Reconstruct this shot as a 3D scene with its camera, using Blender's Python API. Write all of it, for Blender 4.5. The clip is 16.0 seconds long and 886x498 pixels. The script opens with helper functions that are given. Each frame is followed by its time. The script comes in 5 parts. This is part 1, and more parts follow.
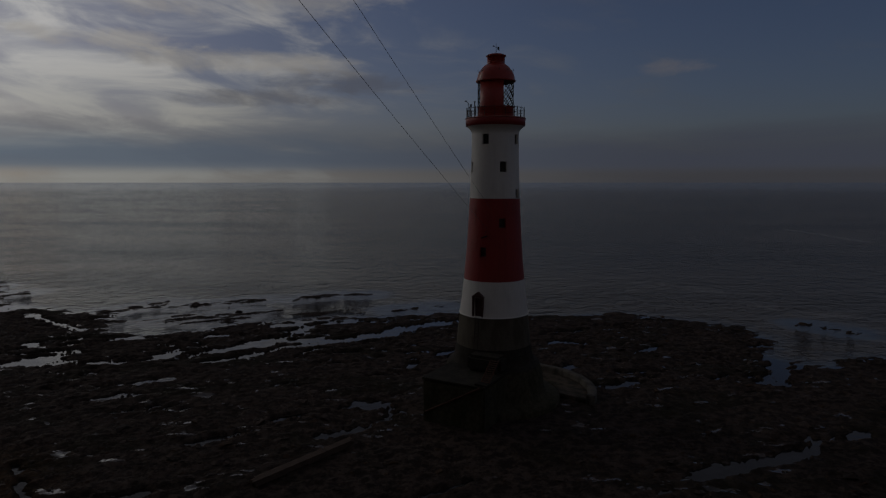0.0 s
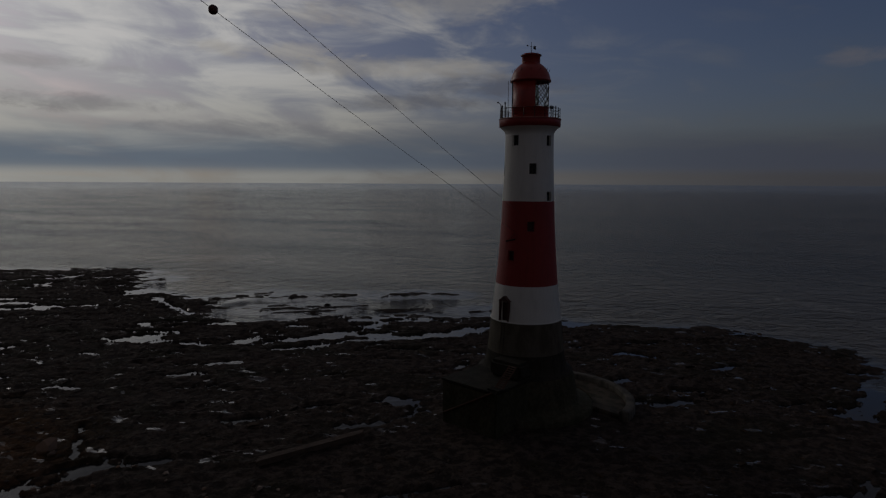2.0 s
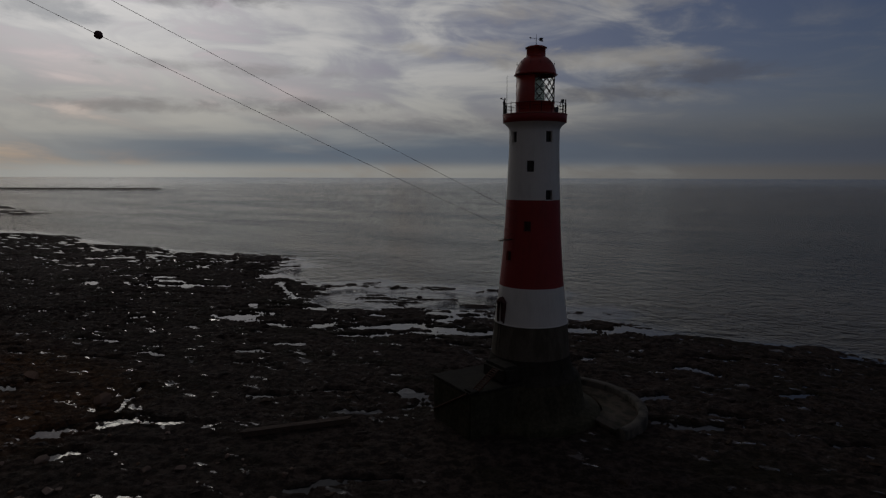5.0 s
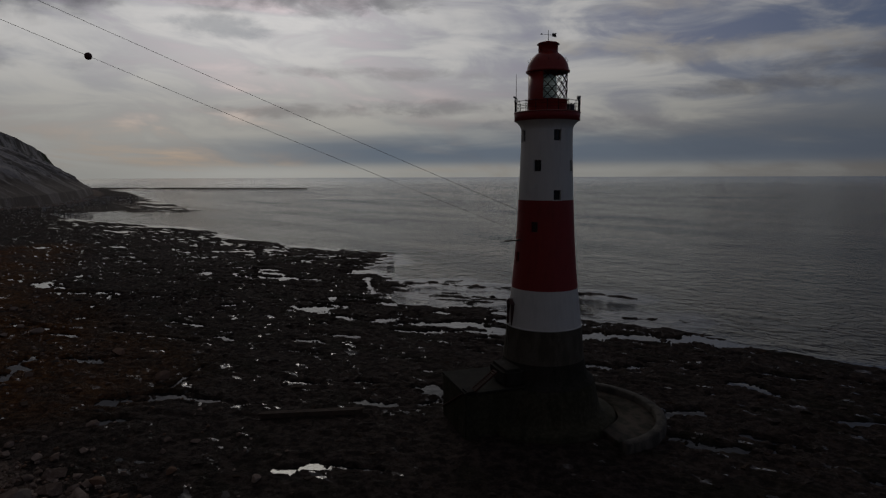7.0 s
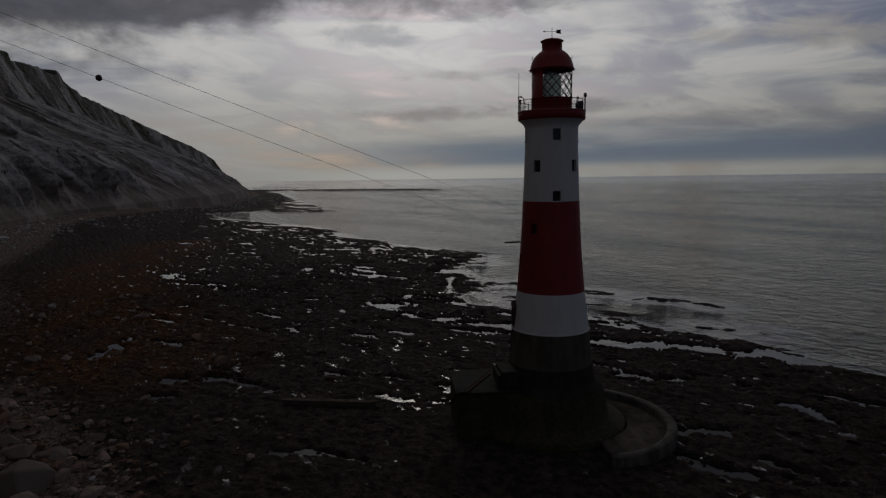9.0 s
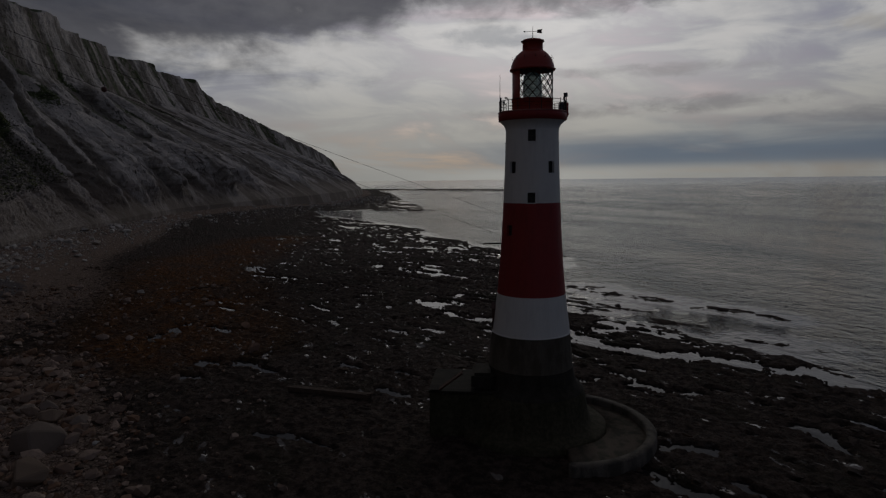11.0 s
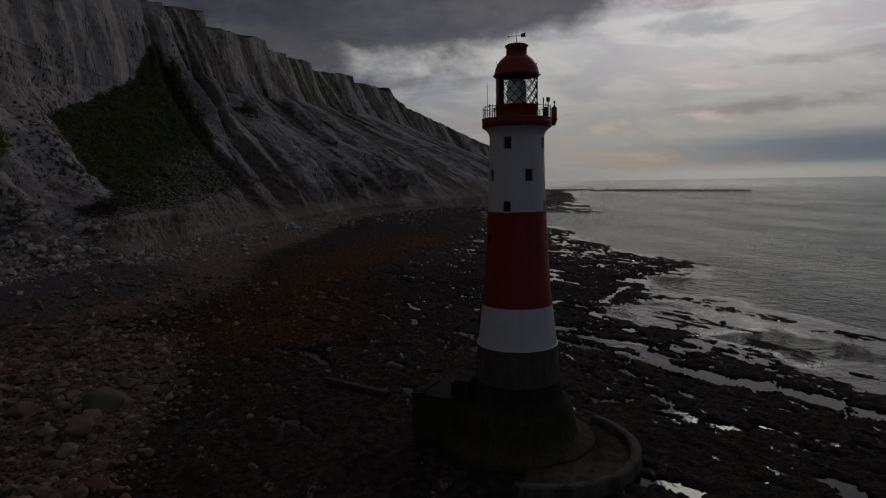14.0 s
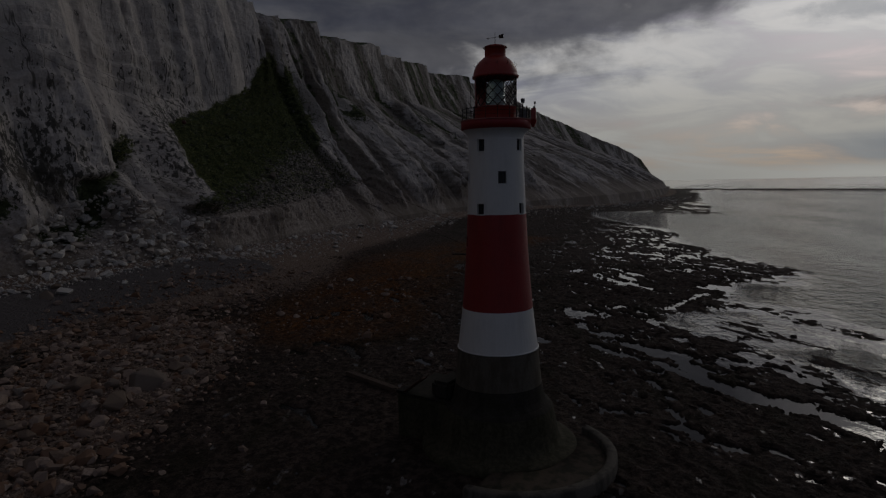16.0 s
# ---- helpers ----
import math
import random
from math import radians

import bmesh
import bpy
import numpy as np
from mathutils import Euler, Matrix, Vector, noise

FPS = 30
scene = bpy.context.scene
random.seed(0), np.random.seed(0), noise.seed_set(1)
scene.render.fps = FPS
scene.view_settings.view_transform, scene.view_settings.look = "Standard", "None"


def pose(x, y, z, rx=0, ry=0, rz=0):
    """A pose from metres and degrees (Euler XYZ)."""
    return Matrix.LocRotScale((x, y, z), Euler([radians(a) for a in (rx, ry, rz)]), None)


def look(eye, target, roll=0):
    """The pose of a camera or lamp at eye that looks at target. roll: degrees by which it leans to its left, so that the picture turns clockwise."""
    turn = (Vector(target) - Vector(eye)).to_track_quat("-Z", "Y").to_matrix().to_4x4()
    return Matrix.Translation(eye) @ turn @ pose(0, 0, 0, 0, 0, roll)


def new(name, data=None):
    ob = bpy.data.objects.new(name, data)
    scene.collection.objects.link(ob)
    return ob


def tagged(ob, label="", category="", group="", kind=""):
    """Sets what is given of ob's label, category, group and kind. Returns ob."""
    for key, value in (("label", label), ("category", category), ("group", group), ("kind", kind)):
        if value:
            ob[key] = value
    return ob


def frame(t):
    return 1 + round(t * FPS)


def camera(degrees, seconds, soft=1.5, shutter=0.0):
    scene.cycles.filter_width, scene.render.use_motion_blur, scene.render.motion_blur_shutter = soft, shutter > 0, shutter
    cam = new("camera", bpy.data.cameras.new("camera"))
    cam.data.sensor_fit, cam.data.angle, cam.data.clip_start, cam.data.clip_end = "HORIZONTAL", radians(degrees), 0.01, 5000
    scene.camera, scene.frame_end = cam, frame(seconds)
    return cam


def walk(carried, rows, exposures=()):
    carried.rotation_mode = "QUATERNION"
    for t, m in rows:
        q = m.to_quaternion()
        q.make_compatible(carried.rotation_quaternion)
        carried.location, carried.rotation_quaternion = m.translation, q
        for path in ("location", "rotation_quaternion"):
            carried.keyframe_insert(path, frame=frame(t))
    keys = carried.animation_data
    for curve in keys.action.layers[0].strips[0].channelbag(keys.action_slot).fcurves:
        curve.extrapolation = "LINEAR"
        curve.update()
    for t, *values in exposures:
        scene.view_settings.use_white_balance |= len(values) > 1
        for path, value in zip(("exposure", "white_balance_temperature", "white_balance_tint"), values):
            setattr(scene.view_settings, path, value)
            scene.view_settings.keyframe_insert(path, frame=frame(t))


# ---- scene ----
cam = camera(71.6, 16.0, 1.25)
PATH = [
    (0, (-3.595, -74.754, 26.742), (-3.666, -72.767, 26.522), -0.0),
    (0.5, (-0.186, -74.512, 26.642), (-0.378, -72.533, 26.426), -0.1),
    (1, (3.16, -74.172, 26.673), (2.85, -72.208, 26.459), 0.1),
    (1.5, (6.372, -73.845, 26.594), (5.96, -71.899, 26.387), 0.2),
    (2, (9.691, -72.923, 26.816), (9.162, -71.006, 26.6), 0.3),
    (2.5, (13.075, -71.874, 26.841), (12.433, -69.992, 26.624), 0.3),
    (3, (16.41, -70.666, 26.987), (15.681, -68.817, 26.766), 0.3),
    (3.5, (19.732, -69.358, 27.136), (18.923, -67.543, 26.907), 0.3),
    (4, (23.011, -67.875, 27.186), (22.111, -66.105, 26.955), 0.3),
    (6.5, (38.189, -58.352, 27.38), (36.857, -56.879, 27.142), -0.1),
    (7, (40.778, -56.078, 27.363), (39.361, -54.686, 27.126), -0.2),
    (7.5, (43.352, -53.628, 27.376), (41.859, -52.318, 27.138), -0.5),
    (8, (45.882, -50.907, 27.358), (44.318, -49.684, 27.122), -0.5),
    (8.5, (48.265, -48.067, 27.432), (46.636, -46.931, 27.196), -0.9),
    (9, (50.658, -44.931, 27.369), (48.965, -43.891, 27.137), -0.8),
    (9.2, (51.533, -43.757, 27.436), (49.818, -42.756, 27.202), -0.8),
    (11.3, (59.004, -30.565, 27.288), (57.13, -29.904, 27.063), -0.7),
    (11.5, (59.558, -29.251, 27.462), (57.672, -28.625, 27.238), -0.8),
    (12, (60.956, -25.91, 27.545), (59.045, -25.363, 27.323), -0.7),
    (12.5, (61.898, -22.404, 27.687), (59.962, -21.956, 27.465), -0.8),
    (13, (62.668, -18.847, 27.752), (60.708, -18.513, 27.53), -0.8),
    (13.5, (63.241, -15.162, 27.84), (61.267, -14.929, 27.62), -0.9),
    (14, (63.593, -11.478, 27.885), (61.609, -11.363, 27.666), -0.9),
    (14.5, (63.855, -7.781, 27.892), (61.867, -7.779, 27.673), -0.9),
    (15, (63.92, -4.119, 27.903), (61.934, -4.211, 27.686), -0.9),
    (15.5, (63.918, -0.356, 27.947), (61.938, -0.537, 27.731), -1.1),
    (16, (63.821, 3.388, 27.965), (61.853, 3.108, 27.751), -1.1),
]
walk(cam, [(t, look(eye, target, roll)) for t, eye, target, roll in PATH], [(0.0, -1.05), (7.0, -1.0), (16.0, -1.0)])

# ---- light ----
SUN_AZ, SUN_EL = 61.0, 25.0  # degrees to the left of +y, and above the horizon


def heading(a, e=0.0):
    a, e = radians(a), radians(e)
    return Vector((-math.sin(a) * math.cos(e), math.cos(a) * math.cos(e), math.sin(e)))


class Nodes:
    """Short hand for a node tree."""

    def __init__(self, tree):
        self.tree = tree

    def add(self, kind):
        return self.tree.nodes.new(kind)

    def attribute(self, name):
        n = self.add("ShaderNodeAttribute")
        n.attribute_name = name
        return n.outputs["Fac"]

    def link(self, a, b):
        self.tree.links.new(a, b)

    def put(self, socket, v):
        if isinstance(v, bpy.types.NodeSocket):
            self.tree.links.new(v, socket)
        elif isinstance(v, (tuple, list)) and len(v) == 3 and socket.type == "RGBA":
            socket.default_value = (*v, 1.0)
        else:
            socket.default_value = v

    def math(self, op, a, b=0.0, c=0.0, clamp=False):
        n = self.add("ShaderNodeMath")
        n.operation, n.use_clamp = op, clamp
        for s, v in zip(n.inputs, (a, b, c)):
            self.put(s, v)
        return n.outputs[0]

    def step(self, v, lo, hi, a=0.0, b=1.0):
        n = self.add("ShaderNodeMapRange")
        n.interpolation_type = "SMOOTHSTEP"
        for s, x in zip(n.inputs, (v, lo, hi, a, b)):
            self.put(s, x)
        return n.outputs[0]

    def mix(self, f, a, b, blend="MIX"):
        n = self.add("ShaderNodeMix")
        n.data_type, n.blend_type = "RGBA", blend
        self.put(n.inputs[0], f)
        self.put(n.inputs[6], a)
        self.put(n.inputs[7], b)
        return n.outputs[2]

    def noise(self, vec, scale, detail=4.0, rough=0.55, distort=0.0):
        n = self.add("ShaderNodeTexNoise")
        if vec is not None:
            self.put(n.inputs["Vector"], vec)
        n.inputs["Scale"].default_value = scale
        n.inputs["Detail"].default_value = detail
        n.inputs["Roughness"].default_value = rough
        n.inputs["Distortion"].default_value = distort
        return n.outputs["Fac"]

    def mapped(self, vec, loc=(0, 0, 0), rot=(0, 0, 0), scale=(1, 1, 1)):
        n = self.add("ShaderNodeMapping")
        self.put(n.inputs[0], vec)
        n.inputs[1].default_value, n.inputs[2].default_value, n.inputs[3].default_value = loc, rot, scale
        return n.outputs[0]


CLOUDS = [(10.5, 8.7, 6.5, 0.9, (1.35, 1.35, 1.6)), (18, 7.2, 7.0, 0.6, (1.6, 1.55, 1.7)), (25, 14.4, 5.0, 1.1, (5.4, 5.0, 4.6)), (14, 15.6, 6.0, 1.6, (4.6, 4.4, 4.2)),
          (-18, 9.6, 2.4, 0.6, (2.0, 1.9, 2.1)), (21, 10.2, 8.0, 0.8, (4.6, 4.3, 3.9)), (31, 11.3, 7.0, 0.7, (6.2, 5.8, 5.2)), (57, 14.8, 5.0, 1.0, (2.6, 2.6, 2.8)), (49, 15.0, 3.0, 0.8, (3.2, 3.2, 3.4)), (58, 5.7, 8.0, 0.55, (3.3, 3.05, 3.0)), (46, 6.2, 7.0, 0.6, (2.7, 2.6, 2.8)), (65, 12.5, 4.0, 0.8, (4.2, 4.5, 5.0)),
          (53, 9.0, 9.0, 0.5, (4.4, 4.3, 4.3)), (34, 4.6, 7.0, 0.6, (2.6, 2.6, 2.9))]


def build_sky():
    w = bpy.data.worlds.new("sky")
    scene.world = w
    w.use_nodes = True
    N = Nodes(w.node_tree)
    back = w.node_tree.nodes["Background"]
    d = N.add("ShaderNodeTexCoord").outputs["Generated"]
    sep = N.add("ShaderNodeSeparateXYZ")
    N.link(d, sep.inputs[0])
    x, y, z = sep.outputs
    deg = 180 / math.pi
    az = N.math("MULTIPLY", N.math("ARCTAN2", N.math("MULTIPLY", x, -1.0), y), deg)
    el = N.math("MULTIPLY", N.math("ARCSINE", N.math("MINIMUM", N.math("MAXIMUM", z, -1.0), 1.0)), deg)
    sky = N.add("ShaderNodeTexSky")
    sky.sky_type, sky.sun_disc = "NISHITA", False
    sky.sun_elevation, sky.sun_rotation = radians(SUN_EL), radians(-SUN_AZ)
    sky.air_density, sky.dust_density, sky.ozone_density = 1.0, 2.0, 1.5
    # the layer of cloud seen in perspective
    up = N.math("ADD", N.math("MAXIMUM", z, 0.0), 0.075)
    flat = N.add("ShaderNodeCombineXYZ")
    N.link(N.math("DIVIDE", x, up), flat.inputs[0])
    N.link(N.math("DIVIDE", y, up), flat.inputs[1])
    layer = N.mapped(flat.outputs[0], loc=(3.1, 1.7, 0.0), rot=(0, 0, radians(25)), scale=(1.0, 0.75, 1.0))
    streak = N.noise(layer, 0.5, 7.0, 0.52, 0.7)
    fine = N.noise(layer, 1.6, 7.0, 0.54, 0.5)
    big = N.noise(layer, 0.22, 3.0, 0.5, 0.0)
    # soft level bands of the veil
    level = N.add("ShaderNodeCombineXYZ")
    N.link(N.math("MULTIPLY", az, 0.05), level.inputs[0])
    N.link(N.math("ADD", N.math("MULTIPLY", el, 0.40), N.math("MULTIPLY", az, 0.012)), level.inputs[1])
    band = N.noise(level.outputs[0], 1.0, 6.0, 0.5, 0.5)
    rolls = N.add("ShaderNodeCombineXYZ")
    N.link(N.math("MULTIPLY", az, 0.105), rolls.inputs[0])
    N.link(N.math("ADD", N.math("MULTIPLY", el, 0.36), N.math("MULTIPLY", az, -0.028)), rolls.inputs[1])
    roll = N.noise(rolls.outputs[0], 1.0, 7.0, 0.55, 0.7)
    # how near the sun's side of the sky
    side = N.math("MULTIPLY", N.step(az, -22.0, 50.0), N.step(az, 178.0, 105.0, 0.12, 1.0))
    dot = N.add("ShaderNodeVectorMath")
    dot.operation = "DOT_PRODUCT"
    N.link(d, dot.inputs[0])
    dot.inputs[1].default_value = heading(SUN_AZ, SUN_EL)
    near = N.step(dot.outputs["Value"], 0.94, 1.0)
    # thin bright cloud
    cover = N.math("ADD", N.math("ADD", N.math("MULTIPLY", streak, 0.22), N.math("MULTIPLY", roll, 0.53)), N.math("MULTIPLY", band, 0.25))
    cover = N.step(N.math("ADD", cover, N.math("MULTIPLY", side, 0.16)), 0.5, 0.70)
    glow = N.math("ADD", N.math("MULTIPLY", side, 7.0), N.math("MULTIPLY", near, 2.8))
    glow = N.math("ADD", glow, 1.3)
    tone = N.step(N.math("ADD", N.math("MULTIPLY", roll, 0.68), N.math("MULTIPLY", band, 0.32)), 0.38, 0.62)
    glow = N.math("MULTIPLY", glow, N.step(el, 4.0, 11.0, 0.80, 1.06))
    tint = N.mix(N.step(el, 3.0, 12.0), (1.03, 1.015, 0.94), (1.12, 1.10, 1.08))
    grey = N.mix(N.step(el, 2.0, 8.0), (0.80, 0.79, 0.755), (0.70, 0.725, 0.77))
    white = N.mix(1.0, N.mix(tone, grey, tint), glow, "MULTIPLY")
    blue = N.mix(1.0, sky.outputs[0], (0.375, 0.38, 0.485), "MULTIPLY")
    col = N.mix(N.math("MULTIPLY", cover, N.step(side, 0.0, 0.75, 0.22, 0.94)), blue, white)
    # grey-blue bank low over the sea, ragged along its upper edge
    edge = N.math("ADD", el, N.math("MULTIPLY", N.math("SUBTRACT", N.math("ADD", N.math("MULTIPLY", streak, 0.5), N.math("MULTIPLY", band, 0.5)), 0.5), 6.0))
    bank = N.math("MULTIPLY", N.step(edge, 5.4, 2.2), N.step(el, 0.3, 1.4))
    bank = N.math("MULTIPLY", bank, N.step(az, 76.0, 50.0, 0.15, 0.92))
    bankcol = N.mix(side, (0.85, 0.95, 1.3), (1.9, 2.45, 3.2))
    col = N.mix(bank, col, bankcol)
    # single clouds: place, half width and half height in degrees, brightness
    puff = N.noise(N.mapped(d, scale=(1.0, 1.0, 2.5)), 14.0, 8.0, 0.62, 0.3)
    for a, e, w, h, c in CLOUDS:
        u = N.math("DIVIDE", N.math("SUBTRACT", az, a), w)
        v = N.math("DIVIDE", N.math("SUBTRACT", el, e), h)
        r = N.math("ADD", N.math("MULTIPLY", u, u), N.math("MULTIPLY", v, v))
        r = N.math("ADD", r, N.math("MULTIPLY", N.math("SUBTRACT", puff, 0.5), 7.0))
        col = N.mix(N.math("MULTIPLY", N.step(r, 2.0, -0.8), 0.55), col, c)
    # haze on the horizon
    haze = N.mix(side, (0.95, 0.97, 1.15), (4.7, 4.72, 4.5))
    col = N.mix(N.math("MULTIPLY", N.step(el, 1.9, 0.1), 0.7), col, haze)
    # light breaks through low under the sun
    gleam = N.math("MULTIPLY", N.math("MULTIPLY", N.step(az, 46.0, 60.0), N.step(az, 76.0, 63.0)), N.step(el, 1.3, 0.1))
    col = N.mix(N.math("MULTIPLY", gleam, 0.6), col, (7.4, 7.35, 6.95))
    # heavy dark cloud over the coast
    low = N.step(az, 48.0, 110.0, 16.0, 7.6)
    billow = N.noise(N.mapped(d, loc=(0.3, 0.1, 0.2), scale=(1.0, 1.0, 1.7)), 8.0, 9.0, 0.56, 0.2)
    ragged = N.math("ADD", el, N.math("MULTIPLY", N.math("SUBTRACT", N.math("ADD", N.math("ADD", N.math("MULTIPLY", streak, 0.5), big), N.math("MULTIPLY", billow, 1.3)), 1.38), 9.0))
    dark = N.math("MULTIPLY", N.step(N.math("SUBTRACT", ragged, low), -2.0, 2.6), N.step(az, 44.0, 60.0))
    # the cloud closes overhead, thinner before the sun
    over = N.math("MULTIPLY", N.step(N.math("ADD", el, N.math("MULTIPLY", streak, 8.0)), 18.0, 26.0), 0.88)
    dark = N.math("MULTIPLY", N.math("MAXIMUM", dark, over), N.step(near, 1.0, 0.6, 0.55, 1.0))
    col = N.mix(N.math("MULTIPLY", dark, 0.93), col, N.mix(N.step(N.math("ADD", N.math("MULTIPLY", fine, 0.5), N.math("MULTIPLY", billow, 1.5)), 0.7, 1.35), N.mix(N.step(az, 84.0, 108.0), (0.72, 0.74, 0.98), (0.5, 0.52, 0.7)), N.mix(N.step(az, 84.0, 108.0), (1.65, 1.66, 1.9), (0.95, 0.98, 1.2))))
    N.link(col, back.inputs[0])
    back.inputs[1].default_value = 0.1
    return w


build_sky()
sun = new("sun", bpy.data.lights.new("sun", "SUN"))
sun.data.energy, sun.data.angle, sun.data.color = 0.15, radians(10), (1.0, 0.95, 0.86)
sun.matrix_world = look(heading(SUN_AZ, SUN_EL) * 300, (0, 0, 0))

# ---- materials ----
def material(name, rough=0.8, metal=0.0):
    m = bpy.data.materials.new(name)
    m.use_nodes = True
    b = m.node_tree.nodes["Principled BSDF"]
    b.inputs["Roughness"].default_value, b.inputs["Metallic"].default_value = rough, metal
    return m, Nodes(m.node_tree), b


def bump(N, b, height, strength, distance):
    n = N.add("ShaderNodeBump")
    n.inputs["Strength"].default_value, n.inputs["Distance"].default_value = strength, distance
    N.link(height, n.inputs["Height"])
    N.link(n.outputs[0], b.inputs["Normal"])


def place(N):
    return N.add("ShaderNodeNewGeometry").outputs["Position"]


def painted(name, colour, worn, rough=0.55, streaks=0.5):
    """Paint on masonry: runs of rain, chips and blotches."""
    m, N, b = material(name, rough)
    p = place(N)
    runs = N.noise(N.mapped(p, scale=(1.0, 1.0, 0.12)), 2.2, 5, 0.6)
    blotch = N.noise(p, 0.5, 4, 0.6)
    fine = N.noise(p, 7.0, 5, 0.65)
    f = N.math("ADD", N.math("MULTIPLY", runs, 0.6), N.math("MULTIPLY", blotch, 0.4))
    c = N.mix(N.math("MULTIPLY", N.step(f, 0.44, 0.72), streaks), colour, worn)
    c = N.mix(N.math("MULTIPLY", N.step(fine, 0.55, 0.75), 0.35), c, worn)
    N.put(b.inputs["Base Color"], c)
    N.put(b.inputs["Roughness"], N.step(fine, 0.3, 0.7, rough - 0.1, rough + 0.15))
    bump(N, b, N.math("ADD", fine, N.math("MULTIPLY", blotch, 2.0)), 0.25, 0.02)
    return m


def granite(name, colour, stain, rough=0.8, green=0.0):
    m, N, b = material(name, rough)
    b.inputs["Specular IOR Level"].default_value = 0.15
    p = place(N)
    grain = N.noise(p, 9.0, 6, 0.7)
    blotch = N.noise(N.mapped(p, scale=(1, 1, 0.35)), 0.8, 5, 0.6)
    c = N.mix(N.step(grain, 0.35, 0.65), tuple(0.7 * v for v in colour), colour)
    c = N.mix(N.step(blotch, 0.42, 0.62), c, stain)
    if green:
        c = N.mix(N.math("MULTIPLY", N.step(N.noise(p, 2.4, 5, 0.6), 0.4, 0.6), green), c, (0.013, 0.017, 0.005))
    N.put(b.inputs["Base Color"], c)
    # courses of dressed stone
    sep = N.add("ShaderNodeSeparateXYZ")
    N.link(p, sep.inputs[0])
    course = N.math("ABSOLUTE", N.math("SUBTRACT", N.math("FRACT", N.math("DIVIDE", sep.outputs[2], 0.62)), 0.5))
    h = N.math("SUBTRACT", N.math("MULTIPLY", grain, 0.6), N.step(course, 0.455, 0.49))
    bump(N, b, h, 0.6, 0.05)
    return m


def plain(name, colour, rough=0.6, metal=0.0, worn=None):
    m, N, b = material(name, rough, metal)
    p = place(N)
    g = N.noise(p, 14.0, 5, 0.65)
    s = N.noise(p, 1.6, 4, 0.6)
    worn = worn or tuple(v * 0.55 for v in colour)
    c = N.mix(N.math("MULTIPLY", N.step(N.math("ADD", g, s), 0.9, 1.25), 0.7), colour, worn)
    N.put(b.inputs["Base Color"], c)
    bump(N, b, g, 0.3, 0.01)
    return m


WHITE = painted("white_masonry_paint", (0.765, 0.74, 0.685), (0.52, 0.50, 0.45), 0.55, 0.35)
RED = painted("red_masonry_paint", (0.30, 0.018, 0.016), (0.17, 0.014, 0.012), 0.5, 0.6)
DOME_RED = painted("red_gloss_paint", (0.34, 0.03, 0.018), (0.17, 0.02, 0.014), 0.36, 0.5)
RIM = painted("faded_pink_paint", (0.42, 0.16, 0.13), (0.25, 0.09, 0.07), 0.6, 0.5)
GRANITE = granite("bare_granite", (0.15, 0.13, 0.10), (0.09, 0.075, 0.055))
STAINED = granite("tide_stained_granite", (0.058, 0.049, 0.039), (0.033, 0.029, 0.023), 0.85, 0.3)
SLIME = granite("weed_covered_granite", (0.098, 0.084, 0.055), (0.055, 0.05, 0.029), 0.85, 0.4)
CONCRETE = granite("worn_concrete", (0.055, 0.048, 0.038), (0.02, 0.0175, 0.0135), 0.85)
IRON = plain("dark_iron", (0.03, 0.028, 0.028), 0.5, 0.6, (0.09, 0.04, 0.02))
RUST = plain("rusty_steel", (0.075, 0.028, 0.014), 0.85, 0.0, (0.028, 0.014, 0.01))
WOODDARK = plain("dark_door_paint", (0.07, 0.025, 0.02), 0.5)
TIMBER = plain("grey_brown_timber", (0.11, 0.072, 0.05), 0.9, 0.0, (0.045, 0.032, 0.022))
GREYBOX = plain("grey_steel_casing", (0.10, 0.10, 0.11), 0.5, 0.3)
BALL = plain("dull_red_plastic", (0.09, 0.02, 0.016), 0.5)
INSIDE = plain("dark_interior", (0.02, 0.02, 0.022), 0.9)


def make_glass(name, colour, rough=0.05, clear=0.85):
    m, N, b = material(name, rough)
    N.put(b.inputs["Base Color"], colour)
    b.inputs["Transmission Weight"].default_value = clear
    b.inputs["IOR"].default_value = 1.3
    g = N.noise(place(N), 3.0, 3, 0.6)
    N.put(b.inputs["Roughness"], N.step(g, 0.3, 0.7, rough, rough + 0.1))
    return m


GLASS = make_glass("lantern_glass", (0.95, 0.97, 0.96), 0.0, 1.0)
GLASS.node_tree.nodes["Principled BSDF"].inputs["IOR"].default_value = 1.02
LENS = make_glass("ribbed_lens_glass", (0.55, 0.66, 0.62), 0.12, 0.45)
PANE = plain("dark_window_glass", (0.03, 0.033, 0.036), 0.12)


